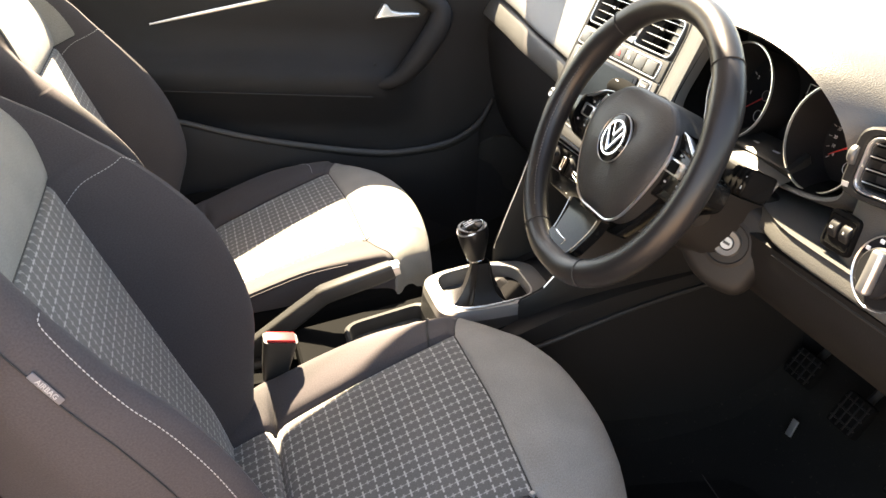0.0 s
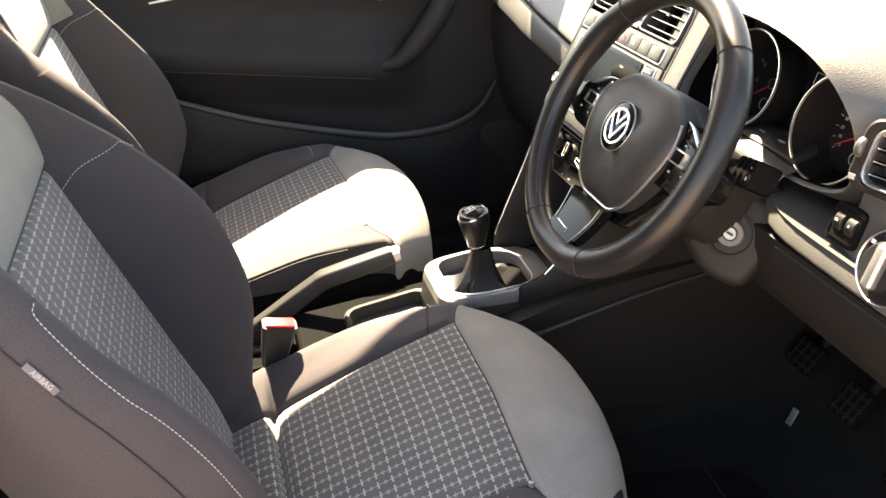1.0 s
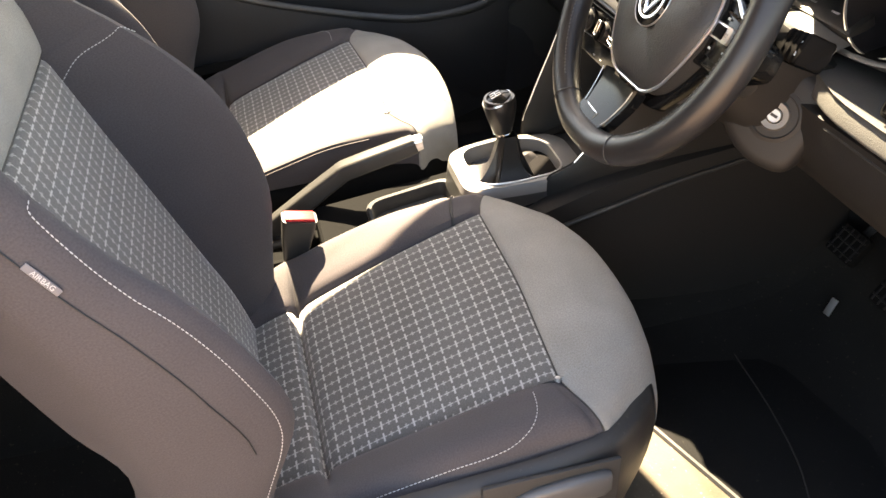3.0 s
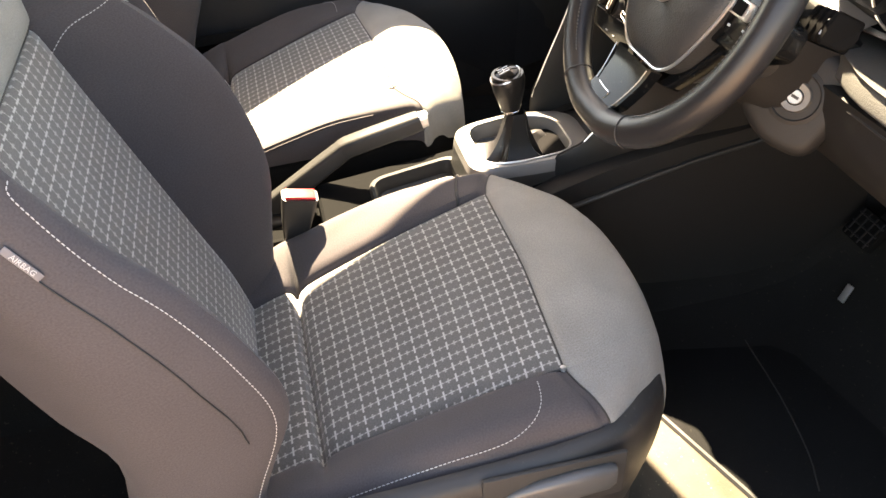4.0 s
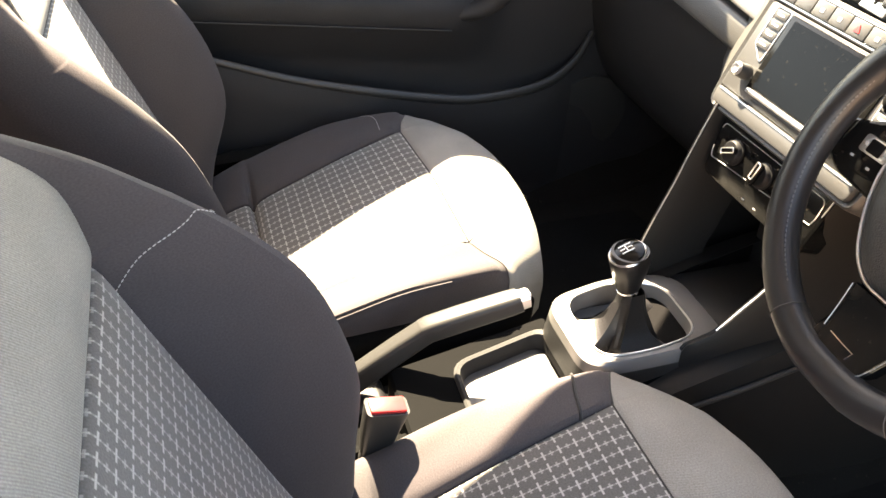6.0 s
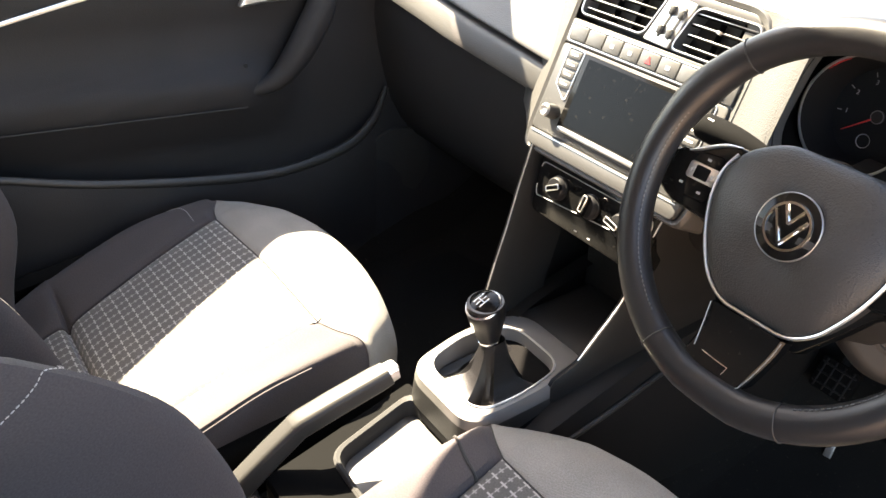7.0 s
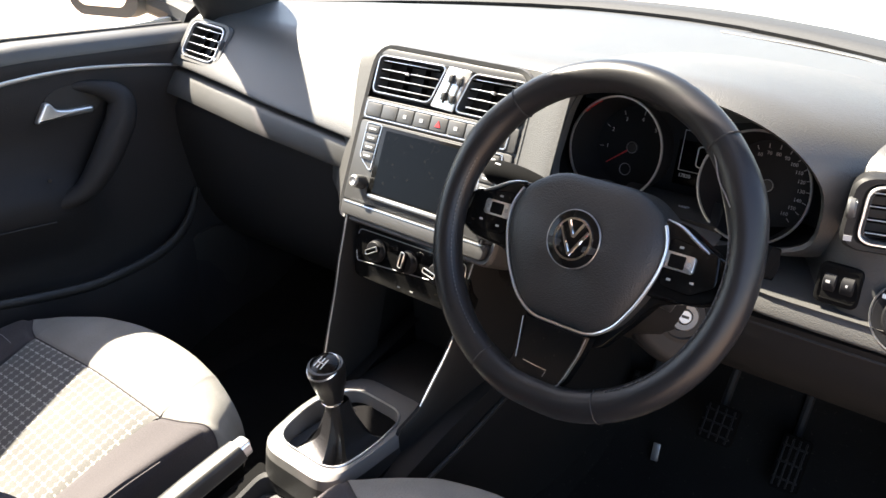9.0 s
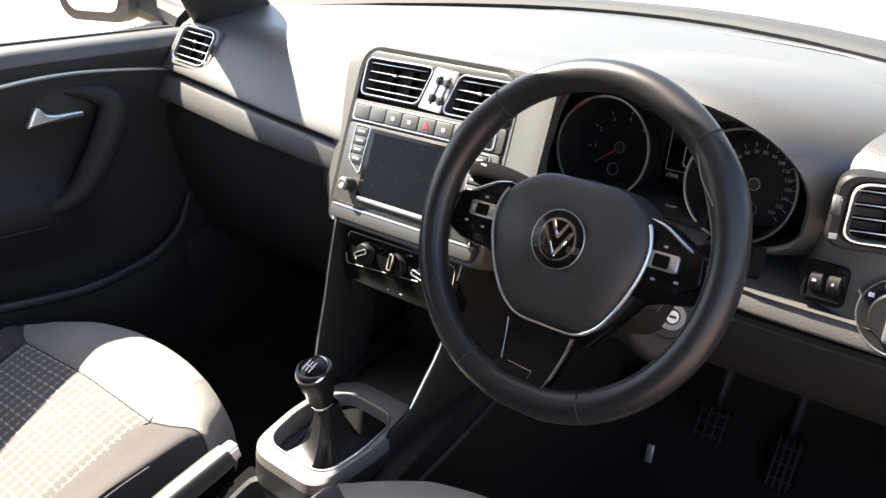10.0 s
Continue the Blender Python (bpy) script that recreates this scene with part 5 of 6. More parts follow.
def steering_column():
    at = pose(0.3385, 0.5585, 0.9425, 63)
    root = thing("steering_column", "black plastic steering column shroud with ignition lock", "steering column", at)
    rows = []
    for z, wx, yt, yb in ((-0.058, 0.052, 0.034, -0.050), (-0.080, 0.060, 0.036, -0.064), (-0.12, 0.066, 0.034, -0.080), (-0.17, 0.070, 0.028, -0.092), (-0.24, 0.070, 0.02, -0.10)):
        rows.append([(x, y, z) for x, y in [(float(p[0]), float(p[1])) for p in spline([(-wx, 0), (-wx * 0.85, yt * 0.85), (0, yt), (wx * 0.85, yt * 0.85), (wx, 0), (wx * 0.9, yb * 0.75), (wx * 0.35, yb), (-wx * 0.35, yb), (-wx * 0.9, yb * 0.75)], 3, closed=True)]])
    bm = grid(rows, close_u=True)
    cap(bm, rows[0])
    bmesh.ops.recalc_face_normals(bm, faces=bm.faces)
    part("shroud", bm, M_LOWER, root, "black shroud")
    part("shroud_gap", tube([(0.0605, 0.004, -0.075), (0.067, 0.004, -0.12), (0.0705, 0.004, -0.2)], 0.0009, sides=5), M_RUBBER, root)
    inv = at.inverted()
    m = Matrix.Translation(inv @ Vector((0.4054, 0.6775, 0.8251))) @ (inv.to_3x3() @ Vector((0.64, -0.69, 0.33))).to_track_quat("Z", "Y").to_matrix().to_4x4()
    lock = part("ignition_lock", lathe([(0.0300, -0.006), (0.0290, 0.0), (0.0250, 0.0012), (0.0238, 0.0005), (0.0228, -0.003), (0.0212, -0.003)], 48, True), M_LOWER, root, "round ignition lock", at=m)
    boss = rounded([(-0.052, -0.046), (0.040, -0.052), (0.056, -0.010), (0.050, 0.044), (-0.036, 0.050), (-0.060, 0.004)], 0.022, 6)
    part("lock_boss", plate(boss, -0.080, -0.0005, 0.014, 4), M_LOWER, root, "smooth black shroud flank", at=m)
    part("lock_plate", lathe([(0.0212, -0.003), (0.0165, -0.0005), (0.0155, 0.0022), (0.0145, 0.0030), (0.0088, 0.0026), (0.0080, 0.0)], 36, True), M_LOCK, lock, "dull steel escutcheon")
    part("lock_barrel", lathe([(0.0076, -0.001), (0.0076, 0.0030), (0.0066, 0.0040), (0.0, 0.0038)], 28), M_STEEL, lock, "silver lock barrel")
    part("key_slot", box(0.0030, 0.0080, 0.002, 0.0, (0, 0, 0.0034)), M_RUBBER, lock)
    # stalks
    left = part("stalk", tube([(-0.055, 0.032, -0.086), (-0.090, 0.040, -0.079), (-0.125, 0.044, -0.074), (-0.158, 0.0450, -0.071), (-0.168, 0.0450, -0.0705)], [0.010, 0.0135, 0.0180, 0.0185, 0.0120], k=4, sides=14, flat=0.75), M_MATT, root, "black indicator stalk")
    for x, y in ((-0.149, 0.053), (-0.149, 0.046), (-0.149, 0.039), (-0.138, 0.047), (-0.100, 0.040)):
        part("mark", box(0.007, 0.0028, 0.0012, 0, (x, y, -0.0570 if x < -0.12 else -0.0655)), M_PRINT, left)
    right = part("stalk", tube([(0.055, 0.006, -0.088), (0.095, 0.016, -0.080), (0.132, 0.024, -0.073), (0.164, 0.029, -0.068)], [0.010, 0.012, 0.0165, 0.0165], k=4, sides=12, flat=0.85), M_MATT, root, "black wiper stalk")
    for x in (0.134, 0.144, 0.154, 0.163):
        part("ridge", box(0.004, 0.030, 0.033, 0.004, (x, 0.0245 + 0.14 * (x - 0.135), -0.0715 + 0.16 * (x - 0.135))), M_MATT, right)
    for x in (0.155, 0.162):
        part("mark", box(0.003, 0.014, 0.0012, 0, (x, 0.027, -0.0545)), M_PRINT, right)
    part("collar", tube([(0.062, -0.030, -0.095), (0.078, -0.036, -0.10)], [0.014, 0.011], sides=12), M_PLASTIC, root)
    return root


# ---- centre console ----
def console():
    root = thing("centre_console", "black plastic centre console with gear lever surround and tray", "centre console")
    rows = []
    for y, w, zt in ((-0.25, 0.080, 0.45), (0.0, 0.080, 0.46), (0.15, 0.080, 0.485), (0.26, 0.080, 0.490), (0.40, 0.082, 0.495), (0.438, 0.078, 0.540), (0.50, 0.076, 0.556), (0.58, 0.076, 0.566), (0.66, 0.080, 0.572)):
        x0 = 0.018
        rows.append([(x0 - w - 0.012, y, 0.30), (x0 - w - 0.006, y, 0.42), (x0 - w, y, zt - 0.03), (x0 - w + 0.012, y, zt - 0.003), (x0 - w * 0.6, y, zt), (x0, y, zt), (x0 + w * 0.6, y, zt), (x0 + w - 0.012, y, zt - 0.003), (x0 + w, y, zt - 0.03), (x0 + w + 0.002, y, 0.42), (x0 + w + 0.004, y, 0.30)])
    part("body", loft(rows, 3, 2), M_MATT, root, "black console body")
    for sx in (-1, 1):
        # flanks that rise from the tunnel to the stack
        xs = 0.018
        rows = []
        edge = ((0.40, 0.565, 0.072), (0.52, 0.560, 0.069), (0.582, 0.556, 0.066), (0.599, 0.576, 0.069), (0.611, 0.596, 0.072), (0.642, 0.623, 0.0745), (0.664, 0.641, 0.077), (0.692, 0.658, 0.080), (0.74, 0.664, 0.090), (0.80, 0.670, 0.106), (0.84, 0.676, 0.118))
        if sx < 0:
            edge = ((0.40, 0.575, 0.098), (0.52, 0.572, 0.099), (0.600, 0.575, 0.106), (0.632, 0.587, 0.108), (0.668, 0.602, 0.111), (0.712, 0.622, 0.115), (0.757, 0.641, 0.120), (0.800, 0.661, 0.125), (0.835, 0.676, 0.128))
        for z, ye, xe in edge:
            rows.append([(xs + sx * (xe - 0.010), ye + 0.10, z), (xs + sx * (xe - 0.008), ye + 0.004, z), (xs + sx * (xe - 0.002), ye - 0.003, z), (xs + sx * (xe + 0.006), ye + 0.004, z), (xs + sx * (xe + 0.022), ye + 0.10, z - 0.01), (xs + sx * (xe + 0.040), ye + 0.30, z - 0.02)])
        part("flank", loft(rows, 3, 2), M_LOWER, root, "black console flank")
        # silver only along the upper edge, a painted highlight where it catches light
        line = [(xs + sx * (r[2][0] - xs) * sx, r[2][1] - 0.0022, r[2][2]) for r in rows[4 if sx > 0 else 2:]]
        part("flank_line", tube(line, 0.0011, k=4, sides=6), M_SILVER, root, "thin silver line painting the lit part of the edge")
        side = [[(xs + sx * (w - 0.03), y, z0 + 0.006), (xs + sx * w, y, z0), (xs + sx * (w + 0.004), y, z0 - 0.05), (xs + sx * (w + 0.014), y, z0 - 0.12), (xs + sx * (w + 0.03), y, 0.30)] for y, z0, w in ((0.36, 0.480, 0.078), (0.48, 0.525, 0.092), (0.60, 0.572, 0.103), (0.70, 0.598, 0.108), (0.80, 0.614, 0.112), (0.90, 0.63, 0.114), (1.05, 0.66, 0.116))]
        part("tunnel_side", loft(side, 2, 2), M_LOWER, root, "black tunnel side panel")
        ledge = [(xs + sx * w, y, z) for y, z, w in ((0.50, 0.500, 0.094), (0.61, 0.540, 0.110), (0.735, 0.576, 0.115), (0.87, 0.603, 0.119), (1.0, 0.63, 0.119))]
        part("tunnel_ledge", tube(ledge, 0.004, k=3, sides=8), M_PLASTIC, root)
    part("cubby_floor", box(0.17, 0.16, 0.010, 0.003, (0.018, 0.70, 0.572)), M_RUBBER, root)
    part("cubby_back", box(0.19, 0.012, 0.22, 0.003, (0.018, 0.762, 0.68)), M_RUBBER, root)
    part("cubby_top", box(0.19, 0.12, 0.010, 0.002, (0.018, 0.715, 0.742)), M_RUBBER, root)
    # gear surround
    top = 0.583
    outer = rounded([(-0.058, 0.424), (0.084, 0.424), (0.0865, 0.500), (0.0845, 0.628), (-0.066, 0.628), (-0.082, 0.535)], 0.040, 6)
    c = Vector((0.006, 0.522))
    inner = rounded([(-0.044, 0.447), (0.070, 0.447), (0.0755, 0.510), (0.062, 0.590), (-0.040, 0.592), (-0.064, 0.532)], 0.032, 6)
    skirt = grid([[(c.x + (x - c.x) * 1.05, c.y + (y - c.y) * 1.04, 0.535) for x, y in outer], [(x, y, top - 0.016) for x, y in outer]], close_u=True)
    bmesh.ops.recalc_face_normals(skirt, faces=skirt.faces)
    # side wall of the surround, blackened so that its shade is in the colour
    part("surround_skirt", skirt, M_PLASTIC, root)
    rows = [[(x, y, top - 0.016) for x, y in outer], [(c.x + (x - c.x) * 0.97, c.y + (y - c.y) * 0.975, top - 0.003) for x, y in outer],
            [(0.6 * x + 0.4 * u, 0.6 * y + 0.4 * v, top + 0.001) for (x, y), (u, v) in zip(outer, inner)], [(u, v, top + 0.0015) for u, v in inner], [(c.x + (u - c.x) * 0.97, c.y + (v - c.y) * 0.97, top - 0.010) for u, v in inner], [(c.x + (u - c.x) * 0.94, c.y + (v - c.y) * 0.94, top - 0.042) for u, v in inner]]
    bm = grid(rows, close_u=True)
    bmesh.ops.recalc_face_normals(bm, faces=bm.faces)
    part("gear_surround", bm, M_SURROUND, root, "satin grey gear lever surround")
    part("surround_ring", outline_strip([(u, v, top + 0.0022) for u, v in inner], 0.0015), M_SILVER, root, "bright silver ring")
    # tray behind it
    deck = 0.532
    edge = rounded([(-0.030, 0.206), (0.098, 0.206), (0.098, 0.440), (-0.078, 0.440)], 0.006, 5)
    lip = rounded([(-0.016, 0.288), (0.086, 0.284), (0.088, 0.432), (-0.054, 0.432)], 0.026, 5)
    c2 = Vector((0.026, 0.358))

    def shrink(line, k, z):
        return [(c2.x + (x - c2.x) * k, c2.y + (y - c2.y) * (1 - (1 - k) * 0.8), z) for x, y in line]

    rows = [[(x, y, 0.46) for x, y in edge], [(x, y, deck - 0.004) for x, y in edge], shrink(edge, 0.97, deck), shrink(lip, 1.05, deck)]
    bm = grid(rows, close_u=True)
    bmesh.ops.recalc_face_normals(bm, faces=bm.faces)
    # deck colour is near zero, in place of the shade by the handbrake
    part("deck", bm, M_MATT, root, "deck round the tray, blackened to stand for shade")
    rows = [shrink(lip, 1.06, deck - 0.004), shrink(lip, 1.05, deck + 0.002), shrink(lip, 1.00, deck + 0.0045), shrink(lip, 0.92, deck + 0.0030), shrink(lip, 0.86, deck - 0.006), shrink(lip, 0.84, deck - 0.020)]
    bm = grid(rows, close_u=True)
    bmesh.ops.recalc_face_normals(bm, faces=bm.faces)
    tray = part("tray", bm, M_RUBBER, root, "black tray lip and walls")
    bm = bmesh.new()
    bm.faces.new([bm.verts.new(p) for p in shrink(lip, 0.86, deck - 0.0185)])
    bmesh.ops.recalc_face_normals(bm, faces=bm.faces)
    part("tray_floor", bm, M_TRIM, tray, "grey tray floor")
    return root


def gear_lever():
    root = thing("gear_lever", "black gear lever with silver-ringed knob and leather boot", "gear lever", pose(0.019, 0.505, 0.573))
    base = rrect(-0.066, -0.060, 0.048, 0.070, 0.030, 5)
    n = len(base)
    rows = []
    # the boot lies low in its well, then rises as a creased sleeve to the collar
    for t, k, z in ((0.0, 1.03, -0.016), (0.10, 1.0, -0.008), (0.25, 0.84, -0.010), (0.40, 0.62, -0.002), (0.58, 0.46, 0.014), (0.76, 0.35, 0.034), (0.90, 0.29, 0.052), (1.0, 0.24, 0.064)):
        row = []
        for i, (x, y) in enumerate(base):
            g = 2 * math.pi * i / n
            ang = math.atan2(y, x)
            tx, ty = 0.060 * math.cos(ang), 0.060 * math.sin(ang)
            m = min(1.0, 1.6 * t)
            fold = 1 + (0.16 * math.sin(4 * g + 2.0 * t + 0.6) + 0.08 * math.sin(9 * g + 5 * t)) * math.sin(math.pi * t)
            row.append(((x * (1 - m) + tx * m) * k * fold, (y * (1 - m) + ty * m) * k * fold + 0.004 * t, z + 0.010 * math.sin(3 * g + 1.2) * math.sin(math.pi * min(1.0, 1.8 * t)) * (t < 0.56)))
        rows.append(row)
    bm = loft(rows, 3, 1, close=True)
    part("boot", bm, M_BOOT, root, "folded black leather boot")
    lean = pose(0, -0.004, 0.066, 6, 0, 0)
    part("collar", lathe([(0.0130, 0.001), (0.0148, 0.0025), (0.0148, 0.0045), (0.0130, 0.006)], 24), M_CHROME, root, "silver collar", at=lean)
    knob = part("knob", lathe([(0.0140, 0.004), (0.0165, 0.012), (0.0194, 0.023), (0.0222, 0.034), (0.0242, 0.045), (0.0246, 0.053), (0.0228, 0.062)], 32), M_KNOB, root, "black leather gear knob", at=lean)
    tip = pose(0, -0.0015, 0.053, 16, 0, 0)
    part("knob_ring", move(lathe([(0.0222, 0.0045), (0.0234, 0.0062), (0.0224, 0.0080), (0.0212, 0.0075)], 36, True), tip), M_SILVER, knob, "silver knob ring")
    part("knob_cap", move(lathe([(0.0218, 0.006), (0.0206, 0.0100), (0.013, 0.0140), (0.0, 0.0158)], 36), tip), M_GLOSS, knob, "glossy black shift plate")
    gate = [box(0.0012, 0.016, 0.0008, 0, (x, 0.0, 0.0152)) for x in (-0.006, 0.0, 0.006)] + [box(0.013, 0.0012, 0.0008, 0, (0.0, 0.0, 0.0155))]
    part("shift_marks", move(join(*gate), tip), M_PRINT, knob, "white shift pattern lines")
    return root


def handbrake():
    root = thing("handbrake", "black handbrake lever with satin grip and silver button", "handbrake")

    def bar(line, name, m, label=""):
        """A lever of flat-sided section; line: x and places of its top edge with half width and height."""
        rows = []
        for q, (x, y, z, w, h) in enumerate(line):
            a, b = line[max(q - 1, 0)], line[min(q + 1, len(line) - 1)]
            t = Vector((0, b[1] - a[1], b[2] - a[2])).normalized()
            n = Vector((0, -t.z, t.y))
            rows.append([tuple(Vector((x + u, y, z)) + n * (v - h)) for u, v in rrect(-w, 0.0, w, h, min(w, h / 2) * 0.55, 4)])
        bm = grid(rows, close_u=True)
        cap(bm, rows[0])
        cap(bm, rows[-1])
        bmesh.ops.recalc_face_normals(bm, faces=bm.faces)
        return part(name, bm, m, root, label)

    bar([(-0.036, 0.010, 0.430, 0.012, 0.036), (-0.036, 0.145, 0.528, 0.012, 0.034), (-0.033, 0.215, 0.576, 0.0135, 0.030), (-0.030, 0.248, 0.5985, 0.0140, 0.028)], "lever", M_GRIP)
    bar([(-0.030, 0.247, 0.5985, 0.0142, 0.028), (-0.028, 0.257, 0.6045, 0.0150, 0.028), (-0.022, 0.300, 0.619, 0.0150, 0.028), (-0.012, 0.352, 0.637, 0.0145, 0.027), (-0.009, 0.366, 0.6415, 0.0135, 0.025)], "grip", M_GRIP, "satin dark grey grip")
    bar([(-0.0095, 0.364, 0.6390, 0.0115, 0.022), (-0.0070, 0.378, 0.6430, 0.0110, 0.020), (-0.0068, 0.381, 0.6420, 0.0090, 0.016)], "button", M_SILVER, "silver release button")
    part("lower_guard", tube([(-0.034, 0.10, 0.475), (-0.033, 0.18, 0.525), (-0.030, 0.245, 0.567)], [0.013, 0.012, 0.006], k=4, sides=10, flat=0.7), M_PLASTIC, root)
    part("gaiter", box(0.060, 0.17, 0.05, 0.012, (-0.036, 0.12, 0.470), 3), M_BOOT, root)
    return root


def belt_buckle(at, label):
    root = thing("seat_belt_buckle", label, "seat belt buckle", at, "belt buckles")
    rows = [[(x, y, z) for x, y in rrect(-w, -d, w, d, 0.006, 3)] for w, d, z in ((0.011, 0.016, -0.075), (0.012, 0.020, -0.05), (0.013, 0.024, -0.01), (0.0135, 0.025, 0.0))]
    bm = grid(rows, close_u=True)
    cap(bm, rows[-1])
    cap(bm, rows[0])
    bmesh.ops.recalc_face_normals(bm, faces=bm.faces)
    part("housing", bm, M_PLASTIC, root)
    part("button", box(0.021, 0.042, 0.006, 0.002, (0, 0, 0.0015)), M_RED, root, "red release button")
    part("stem", box(0.010, 0.022, 0.10, 0.003, (0, -0.004, -0.115)), M_RUBBER, root)
    return root


# ---- passenger door ----
def passenger_door():
    root = thing("door_1", "closed black passenger door with armrest, pull handle and map pocket", "car door", kind="structure")
    def wall(y, z):
        """How far the door card stands from the middle at a place."""
        bulge = 0.016 * math.exp(-((z - 0.93) / 0.07) ** 2)
        arm = interp(z + 0.118 * (y - 0.30), [0.66, 0.715, 0.745, 0.785, 0.815, 0.87], [0.0, 0.030, 0.048, 0.048, 0.016, 0.0]) * interp(y, [-0.35, -0.2, 0.50, 0.60], [1, 1, 1, 0.0])
        belt = interp(z, [0.955, 0.982, 0.994, 1.002, 1.008, 1.012], [0.0, 0.010, 0.004, -0.004, -0.013, -0.024])
        low = interp(z, [0.30, 0.50, 0.58], [0.045, 0.045, 0.0]) * interp(y, [-0.35, 0.60, 0.72, 0.85], [1.0, 1.0, 0.5, 0.2])
        return -0.705 + bulge + arm + belt + low
    ys = np.linspace(-0.36, 0.90, 43)
    zs = list(np.linspace(0.30, 0.55, 8)) + list(np.linspace(0.57, 1.012, 30))
    zs += [1.004, 1.007, 1.010]
    zs.sort()

    def rise(y, z):
        """The belt line falls towards the mirror."""
        return z + max(0.0, (z - 0.6) / 0.41) * (0.006 - 0.075 * max(0.0, y - 0.5))

    rows = [[(wall(y, z), y, rise(y, z)) for y in ys] for z in zs]
    rows.append([(-0.745, y, rise(y, 1.010)) for y in ys])
    bm = grid(rows)
    bmesh.ops.recalc_face_normals(bm, faces=bm.faces)
    part("door_card", bm, M_DOOR, root, "black grained door card", sharp=60)
    ledge = [[(x, y, rise(y, z)) for x, z in ((-0.742, 1.010), (-0.728, 1.0115), (-0.712, 1.011), (-0.700, 1.008), (-0.691, 1.001), (-0.686, 0.990), (-0.685, 0.984))] for y in ys]
    part("window_ledge", loft(ledge, 1, 2), M_DASH, root, "grey grained ledge below the window")
    skin = [[(-0.78 - 0.03 * math.sin((z - 0.25) * 4), y, z) for y in np.linspace(-0.36, 0.95, 9)] for z in (0.25, 0.4, 0.6, 0.8, 1.0)]
    part("outer_skin", slab(skin, 0.01, 1, 1), M_PAINT, root, "white painted outer skin")
    part("window_seal", tube([(-0.742, -0.36, 1.018), (-0.742, 0.5, 1.018), (-0.742, 0.90, 0.986)], 0.0045, sides=8), M_RUBBER, root)
    strip = [(wall(0.0, z) + 0.003, y, z) for y, z in ((0.03, 0.905), (0.12, 0.919), (0.26, 0.940), (0.36, 0.953), (0.47, 0.962), (0.575, 0.961), (0.68, 0.948), (0.80, 0.925))]
    part("trim_strip", tube(strip, [0.002, 0.0035, 0.004, 0.004, 0.004, 0.0035, 0.003, 0.002], k=5, sides=8, flat=0.5), M_SILVER, root, "curved satin silver trim strip")
    # pull handle: an arm that sweeps down into the armrest
    arm = [(-0.700, 0.560, 0.934), (-0.686, 0.605, 0.926), (-0.668, 0.642, 0.905), (-0.662, 0.640, 0.872), (-0.660, 0.612, 0.830), (-0.660, 0.580, 0.790), (-0.664, 0.540, 0.755), (-0.676, 0.485, 0.742), (-0.700, 0.42, 0.736)]
    part("pull_handle", tube(arm, [0.006, 0.012, 0.022, 0.026, 0.026, 0.024, 0.018, 0.012, 0.006], k=5, sides=14, flat=1.0, up=(1, 0, 0)), M_DOOR, root, "black sweeping pull handle")
    cup = rounded([(0.508, 0.896), (0.524, 0.924), (0.545, 0.935), (0.585, 0.936), (0.620, 0.928), (0.622, 0.900), (0.608, 0.884)], 0.014, 4)
    part("handle_cup", move(plate([(y, z) for y, z in cup], -0.002, 0.003), Matrix(((0, 0, 1, -0.6905), (1, 0, 0, 0), (0, 1, 0, 0), (0, 0, 0, 1)))), M_RUBBER, root, "dark handle recess")
    paddle = rounded([(0.497, 0.886), (0.519, 0.918), (0.527, 0.917), (0.536, 0.903), (0.556, 0.898), (0.602, 0.8955), (0.600, 0.884), (0.540, 0.887)], 0.005, 3)
    part("door_handle", move(plate(paddle, 0.0, 0.012, 0.004, 3), Matrix(((0, 0, 1, -0.690), (1, 0, 0, 0), (0, 1, 0, 0), (0, 0, 0, 1)))), M_SILVER, root, "satin silver door handle flared at its end")
    part("screw_cover", move(lathe([(0.004, 0), (0.004, 0.002), (0.0, 0.003)], 12), Matrix.Translation((-0.672, 0.492, 0.790)) @ pose(0, 0, 0, 0, 90, 0)), M_RUBBER, root)
    part("armrest_gap", tube([(-0.6560, y, 0.742 - 0.118 * (y - 0.30)) for y in (-0.30, 0.0, 0.25, 0.48)], 0.0016, sides=5), M_RUBBER, root)
    lip = [(-0.655, -0.30, 0.800), (-0.652, 0.0, 0.724), (-0.650, 0.18, 0.662), (-0.648, 0.32, 0.624), (-0.650, 0.45, 0.594), (-0.650, 0.54, 0.584), (-0.658, 0.66, 0.592), (-0.672, 0.735, 0.625), (-0.690, 0.78, 0.68)]
    part("map_pocket_lip", tube(lip, [0.006, 0.007, 0.008, 0.009, 0.010, 0.010, 0.011, 0.010, 0.006], k=5, sides=10, flat=0.8), M_PLASTIC, root, "rounded map pocket lip")
    rows = [[(lx + 0.004, y, z - 0.004), (lx + 0.010, y, z - 0.06), (lx - 0.005, y, 0.42), (lx - 0.02, y, 0.32)] for lx, y, z in lip[:8]]
    part("map_pocket", loft(rows, 3, 2), M_DOOR, root, "black map pocket panel")
    part("speaker_grille", move(lathe([(0.085, 0.0), (0.082, 0.005), (0.05, 0.008), (0.0, 0.009)], 32), Matrix.Translation((-0.700, 0.80, 0.50)) @ pose(0, 0, 0, 0, 90, 0)), M_RUBBER, root, "round speaker grille")
    glass = [[(-0.745 + 0.52 * (z - 1.0), y, z) for y in ys] for z, ys in ((1.0, (-0.36, 0.1, 0.6, 1.05)), (1.15, (-0.36, 0.1, 0.5, 0.80)), (1.39, (-0.36, 0.0, 0.1, 0.25)))]
    part("window_pane", loft(glass, 2, 2), M_GLASS, root, "clear side window")
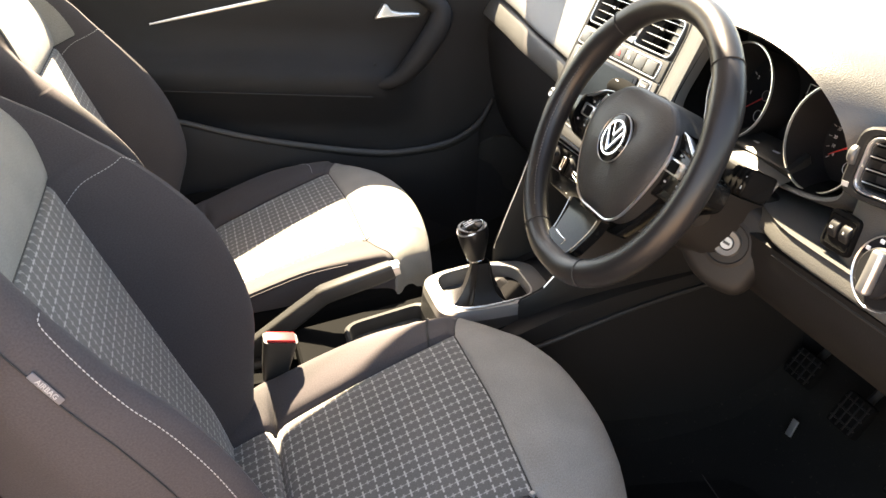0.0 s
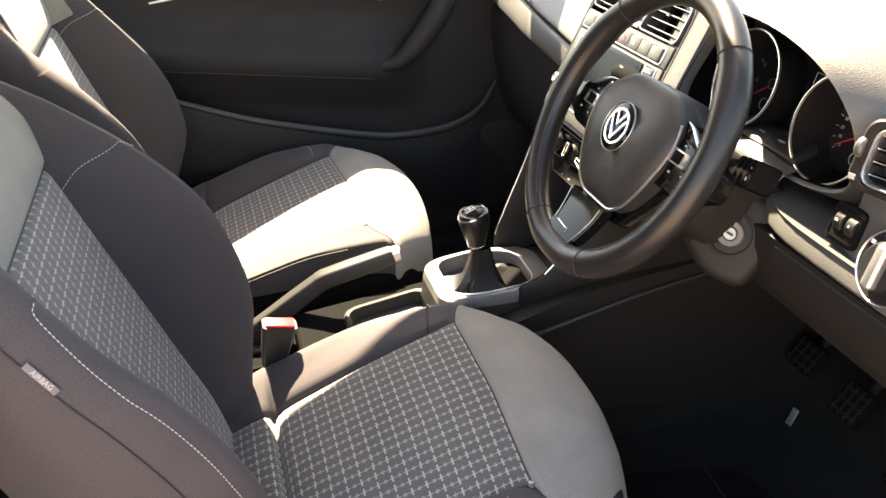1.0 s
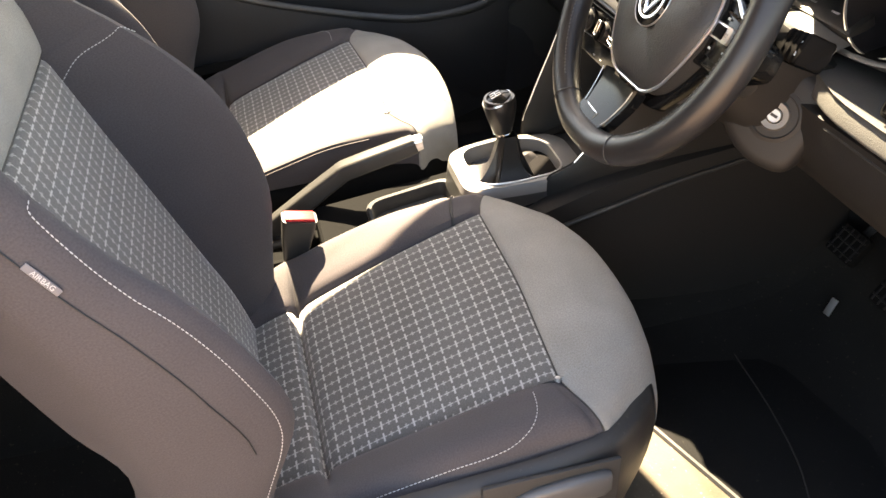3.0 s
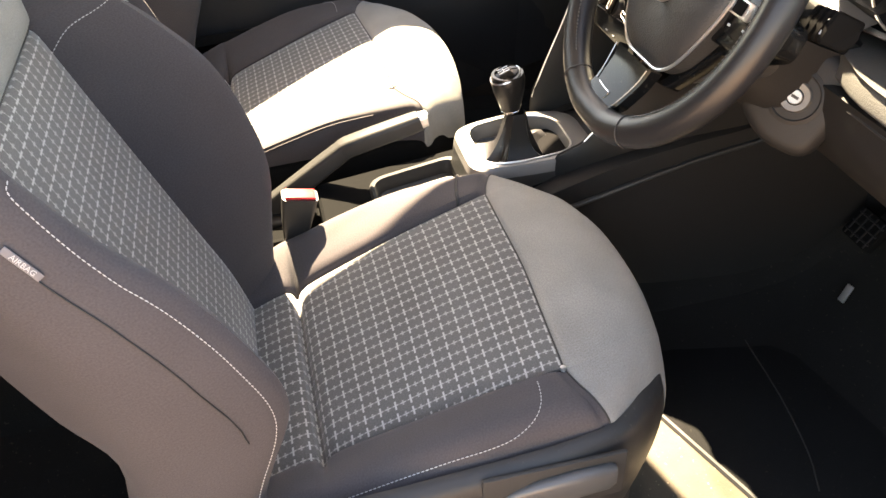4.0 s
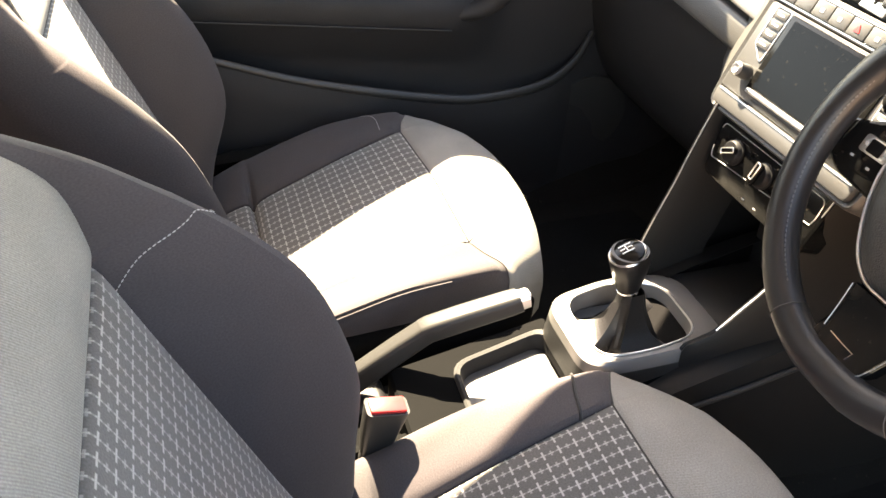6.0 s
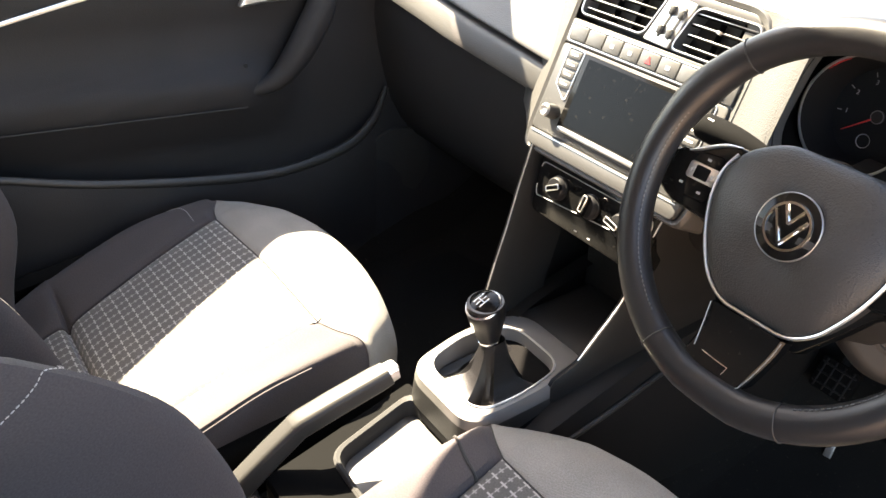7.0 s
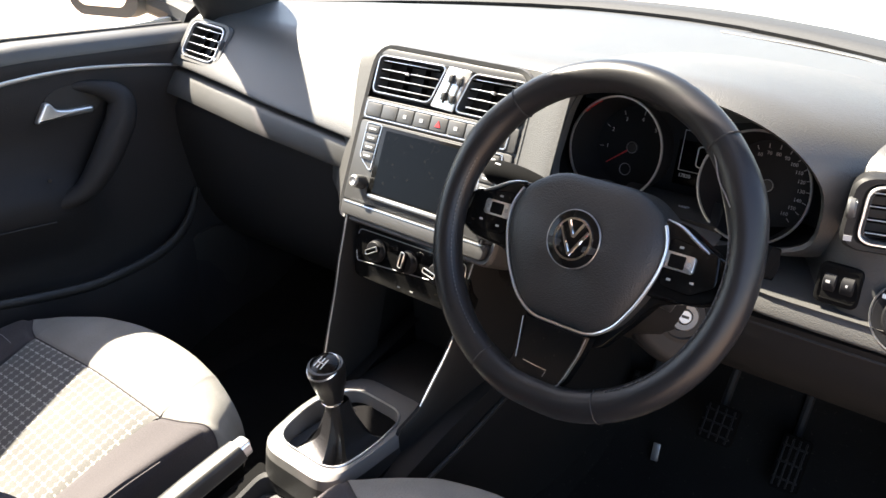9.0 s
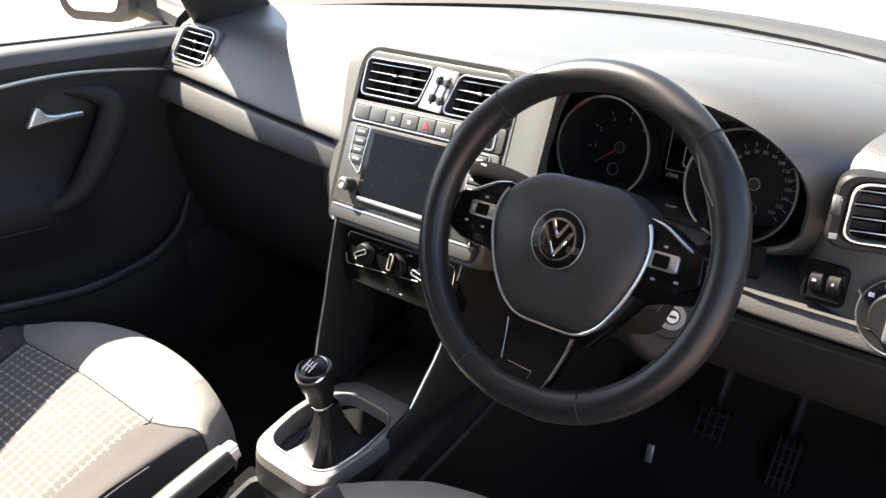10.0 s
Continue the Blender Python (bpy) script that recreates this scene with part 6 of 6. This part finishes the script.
    return root


def door_mirror():
    root = thing("door_mirror", "black door mirror outside the passenger window", "door mirror", pose(-0.93, 0.80, 1.055, 0, 0, 12))
    rows = []
    for k, y in ((0.35, 0.10), (0.75, 0.075), (0.95, 0.035), (1.0, 0.0), (0.97, -0.018)):
        rows.append([(x * k, y, z * k) for x, z in rrect(-0.105, -0.062, 0.105, 0.062, 0.045, 5)])
    bm = grid(rows, close_u=True)
    cap(bm, rows[0])
    cap(bm, rows[-1])
    bmesh.ops.recalc_face_normals(bm, faces=bm.faces)
    part("housing", bm, M_RUBBER, root, "black mirror housing")
    part("mirror_glass", move(plate(rrect(-0.076, -0.040, 0.076, 0.040, 0.030, 5), -0.001, 0.002), pose(0, -0.0185, 0, 90)), M_CHROME, root, "silvered mirror glass")
    part("foot", tube([(0.09, 0.03, -0.03), (0.16, 0.03, -0.05), (0.20, 0.03, -0.065)], [0.03, 0.028, 0.035], k=3, sides=10), M_RUBBER, root)


def switches():
    for x, z, name in ((0.544, 0.8975, "level"), (0.612, 0.886, "lights")):
        if name == "level":
            root = thing("dimmer_switch", "black headlamp level and dimmer thumbwheel unit", "switch", pose(x, 0.7035, z, 75))
            part("bezel", plate(rrect(-0.0205, -0.0200, 0.0195, 0.0195, 0.006), -0.006, 0.002, 0.0015), M_MATT, root)
            part("frame", frame_plate(rrect(-0.018, -0.016, 0.018, 0.016, 0.004), rrect(-0.0165, -0.0145, 0.0165, 0.0145, 0.003), 0.0, 0.0030), M_GLOSS, root)
            for sx in (-1, 1):
                part("thumbwheel", move(lathe([(0.0105, -0.006), (0.0118, -0.005), (0.0118, 0.005), (0.0105, 0.006)], 22), pose(sx * 0.0082, 0.001, -0.0060, 0, 90, 0)), M_DIAL, root)
            part("mark", box(0.004, 0.0025, 0.0006, 0, (-0.009, 0.002, 0.0058)), M_DIM, root)
            part("mark", box(0.002, 0.0025, 0.0006, 0, (0.008, 0.002, 0.0058)), M_DIM, root)
        else:
            root = thing("light_switch", "round black light switch with silver grip", "switch", pose(x, 0.700, z, 75))
            part("dial_base", lathe([(0.036, -0.006), (0.036, 0.003), (0.033, 0.005), (0.026, 0.004), (0.0, 0.004)], 40), M_DIAL, root)
            part("dial_rim", lathe([(0.0345, 0.0038), (0.0358, 0.0052), (0.0366, 0.0035)], 40, True), M_SILVER, root)
            part("turn_knob", lathe([(0.024, 0.003), (0.024, 0.012), (0.022, 0.014), (0.0, 0.014)], 36), M_DIAL, root)
            part("grip_bar", box(0.013, 0.044, 0.012, 0.004, (0, 0, 0.018), 3), M_SILVER, root, "silver grip bar")
            for g in (150, 118, 86):
                part("mark", box(0.005, 0.004, 0.0006, 0, (0.030 * math.cos(radians(g)), 0.030 * math.sin(radians(g)), 0.0056)), M_PRINT, root)


def pedals_and_mat():
    for x, y, z, nm, w, h in ((0.205, 1.02, 0.450, "clutch_pedal", 0.062, 0.052), (0.338, 1.00, 0.455, "brake_pedal", 0.056, 0.060), (0.448, 1.02, 0.420, "accelerator_pedal", 0.042, 0.085)):
        root = thing(nm, "black rubber pedal with ribbed pad", "pedal", pose(x, y, z, 55), "pedals")
        part("pad", plate(rrect(-w / 2, -h / 2, w / 2, h / 2, 0.006), -0.006, 0.006, 0.002), M_MATT, root)
        for i in range(4):
            part("rib", box(0.003, h * 0.9, 0.003, 0.001, (-w * 0.36 + i * w * 0.24, 0, 0.007)), M_DIAL, root)
        for i in range(3):
            part("rib", box(w * 0.9, 0.003, 0.003, 0.001, (0, -h * 0.3 + i * h * 0.3, 0.007)), M_DIAL, root)
        part("arm", tube([(0, 0.0, -0.006), (-0.01, 0.04, -0.03), (-0.015, 0.16, -0.05), (-0.015, 0.26, -0.03)], 0.007, k=3, sides=8), M_RUBBER, root)
    mat_ob = thing("floor_mat", "black carpet floor mat with bound edge and metal clip", "floor mat")
    edge = rounded([(0.165, 0.560), (0.655, 0.728), (0.66, 0.80), (0.62, 0.95), (0.58, 1.0), (0.175, 1.0), (0.16, 0.95)], 0.03, 4)
    part("carpet", plate(edge, 0.296, 0.311, 0.003), M_CARPET, mat_ob)
    part("binding", outline_strip([(x, y, 0.3075) for x, y in edge], 0.0045), M_RUBBER, mat_ob)
    part("stitch_line", tube(MAT_SEAM, 0.0012, k=3, sides=5), M_RUBBER, mat_ob)
    part("clip", move(box(0.012, 0.004, 0.030, 0.0012), pose(*CLIP, -25, 0, 10)), M_STEEL, mat_ob, "small metal mat clip")
    single("passenger_mat", plate(rounded([(-0.60, 0.45), (-0.16, 0.45), (-0.16, 0.98), (-0.60, 0.98)], 0.03, 4), 0.296, 0.311, 0.003), M_CARPET, "black carpet floor mat in the passenger footwell", "floor mat")


MAT_SEAM = [(0.236, 0.817, 0.3115), (0.368, 0.805, 0.3115), (0.469, 0.786, 0.3115), (0.529, 0.764, 0.3115)]
CLIP = (0.248, 0.979, 0.366)

ground()
floor_pan()
roof_shell()
driver_door()
dashboard()
centre_stack()
climate_panel()
side_vent(LEFT_VENT, "black air vent in a grained bezel at the dashboard's end", 1, wide=1.10)
# bezel in black instead of dashboard skin, to stand for the instrument hood's shadow
side_vent(RIGHT_VENT, "black louvred air vent with a silver rim beside the instruments, bezel darkened for the hood's shadow", -1, 0.80, M_LOWER)
instrument_cluster()
steering_column()
steering_wheel()
console()
gear_lever()
handbrake()
belt_buckle(pose(0.088, 0.178, 0.594, -12, 6, 0), "belt buckle with a red release button by the driver's seat")
passenger_door()
door_mirror()
switches()
pedals_and_mat()
seat(pose(0.32, 0, 0), 1, "driver's seat in dark check cloth with smooth dark bolsters", True)
seat(pose(-0.352, -0.063, 0.012), -1, "passenger seat in dark check cloth, half in hard sunlight", False)
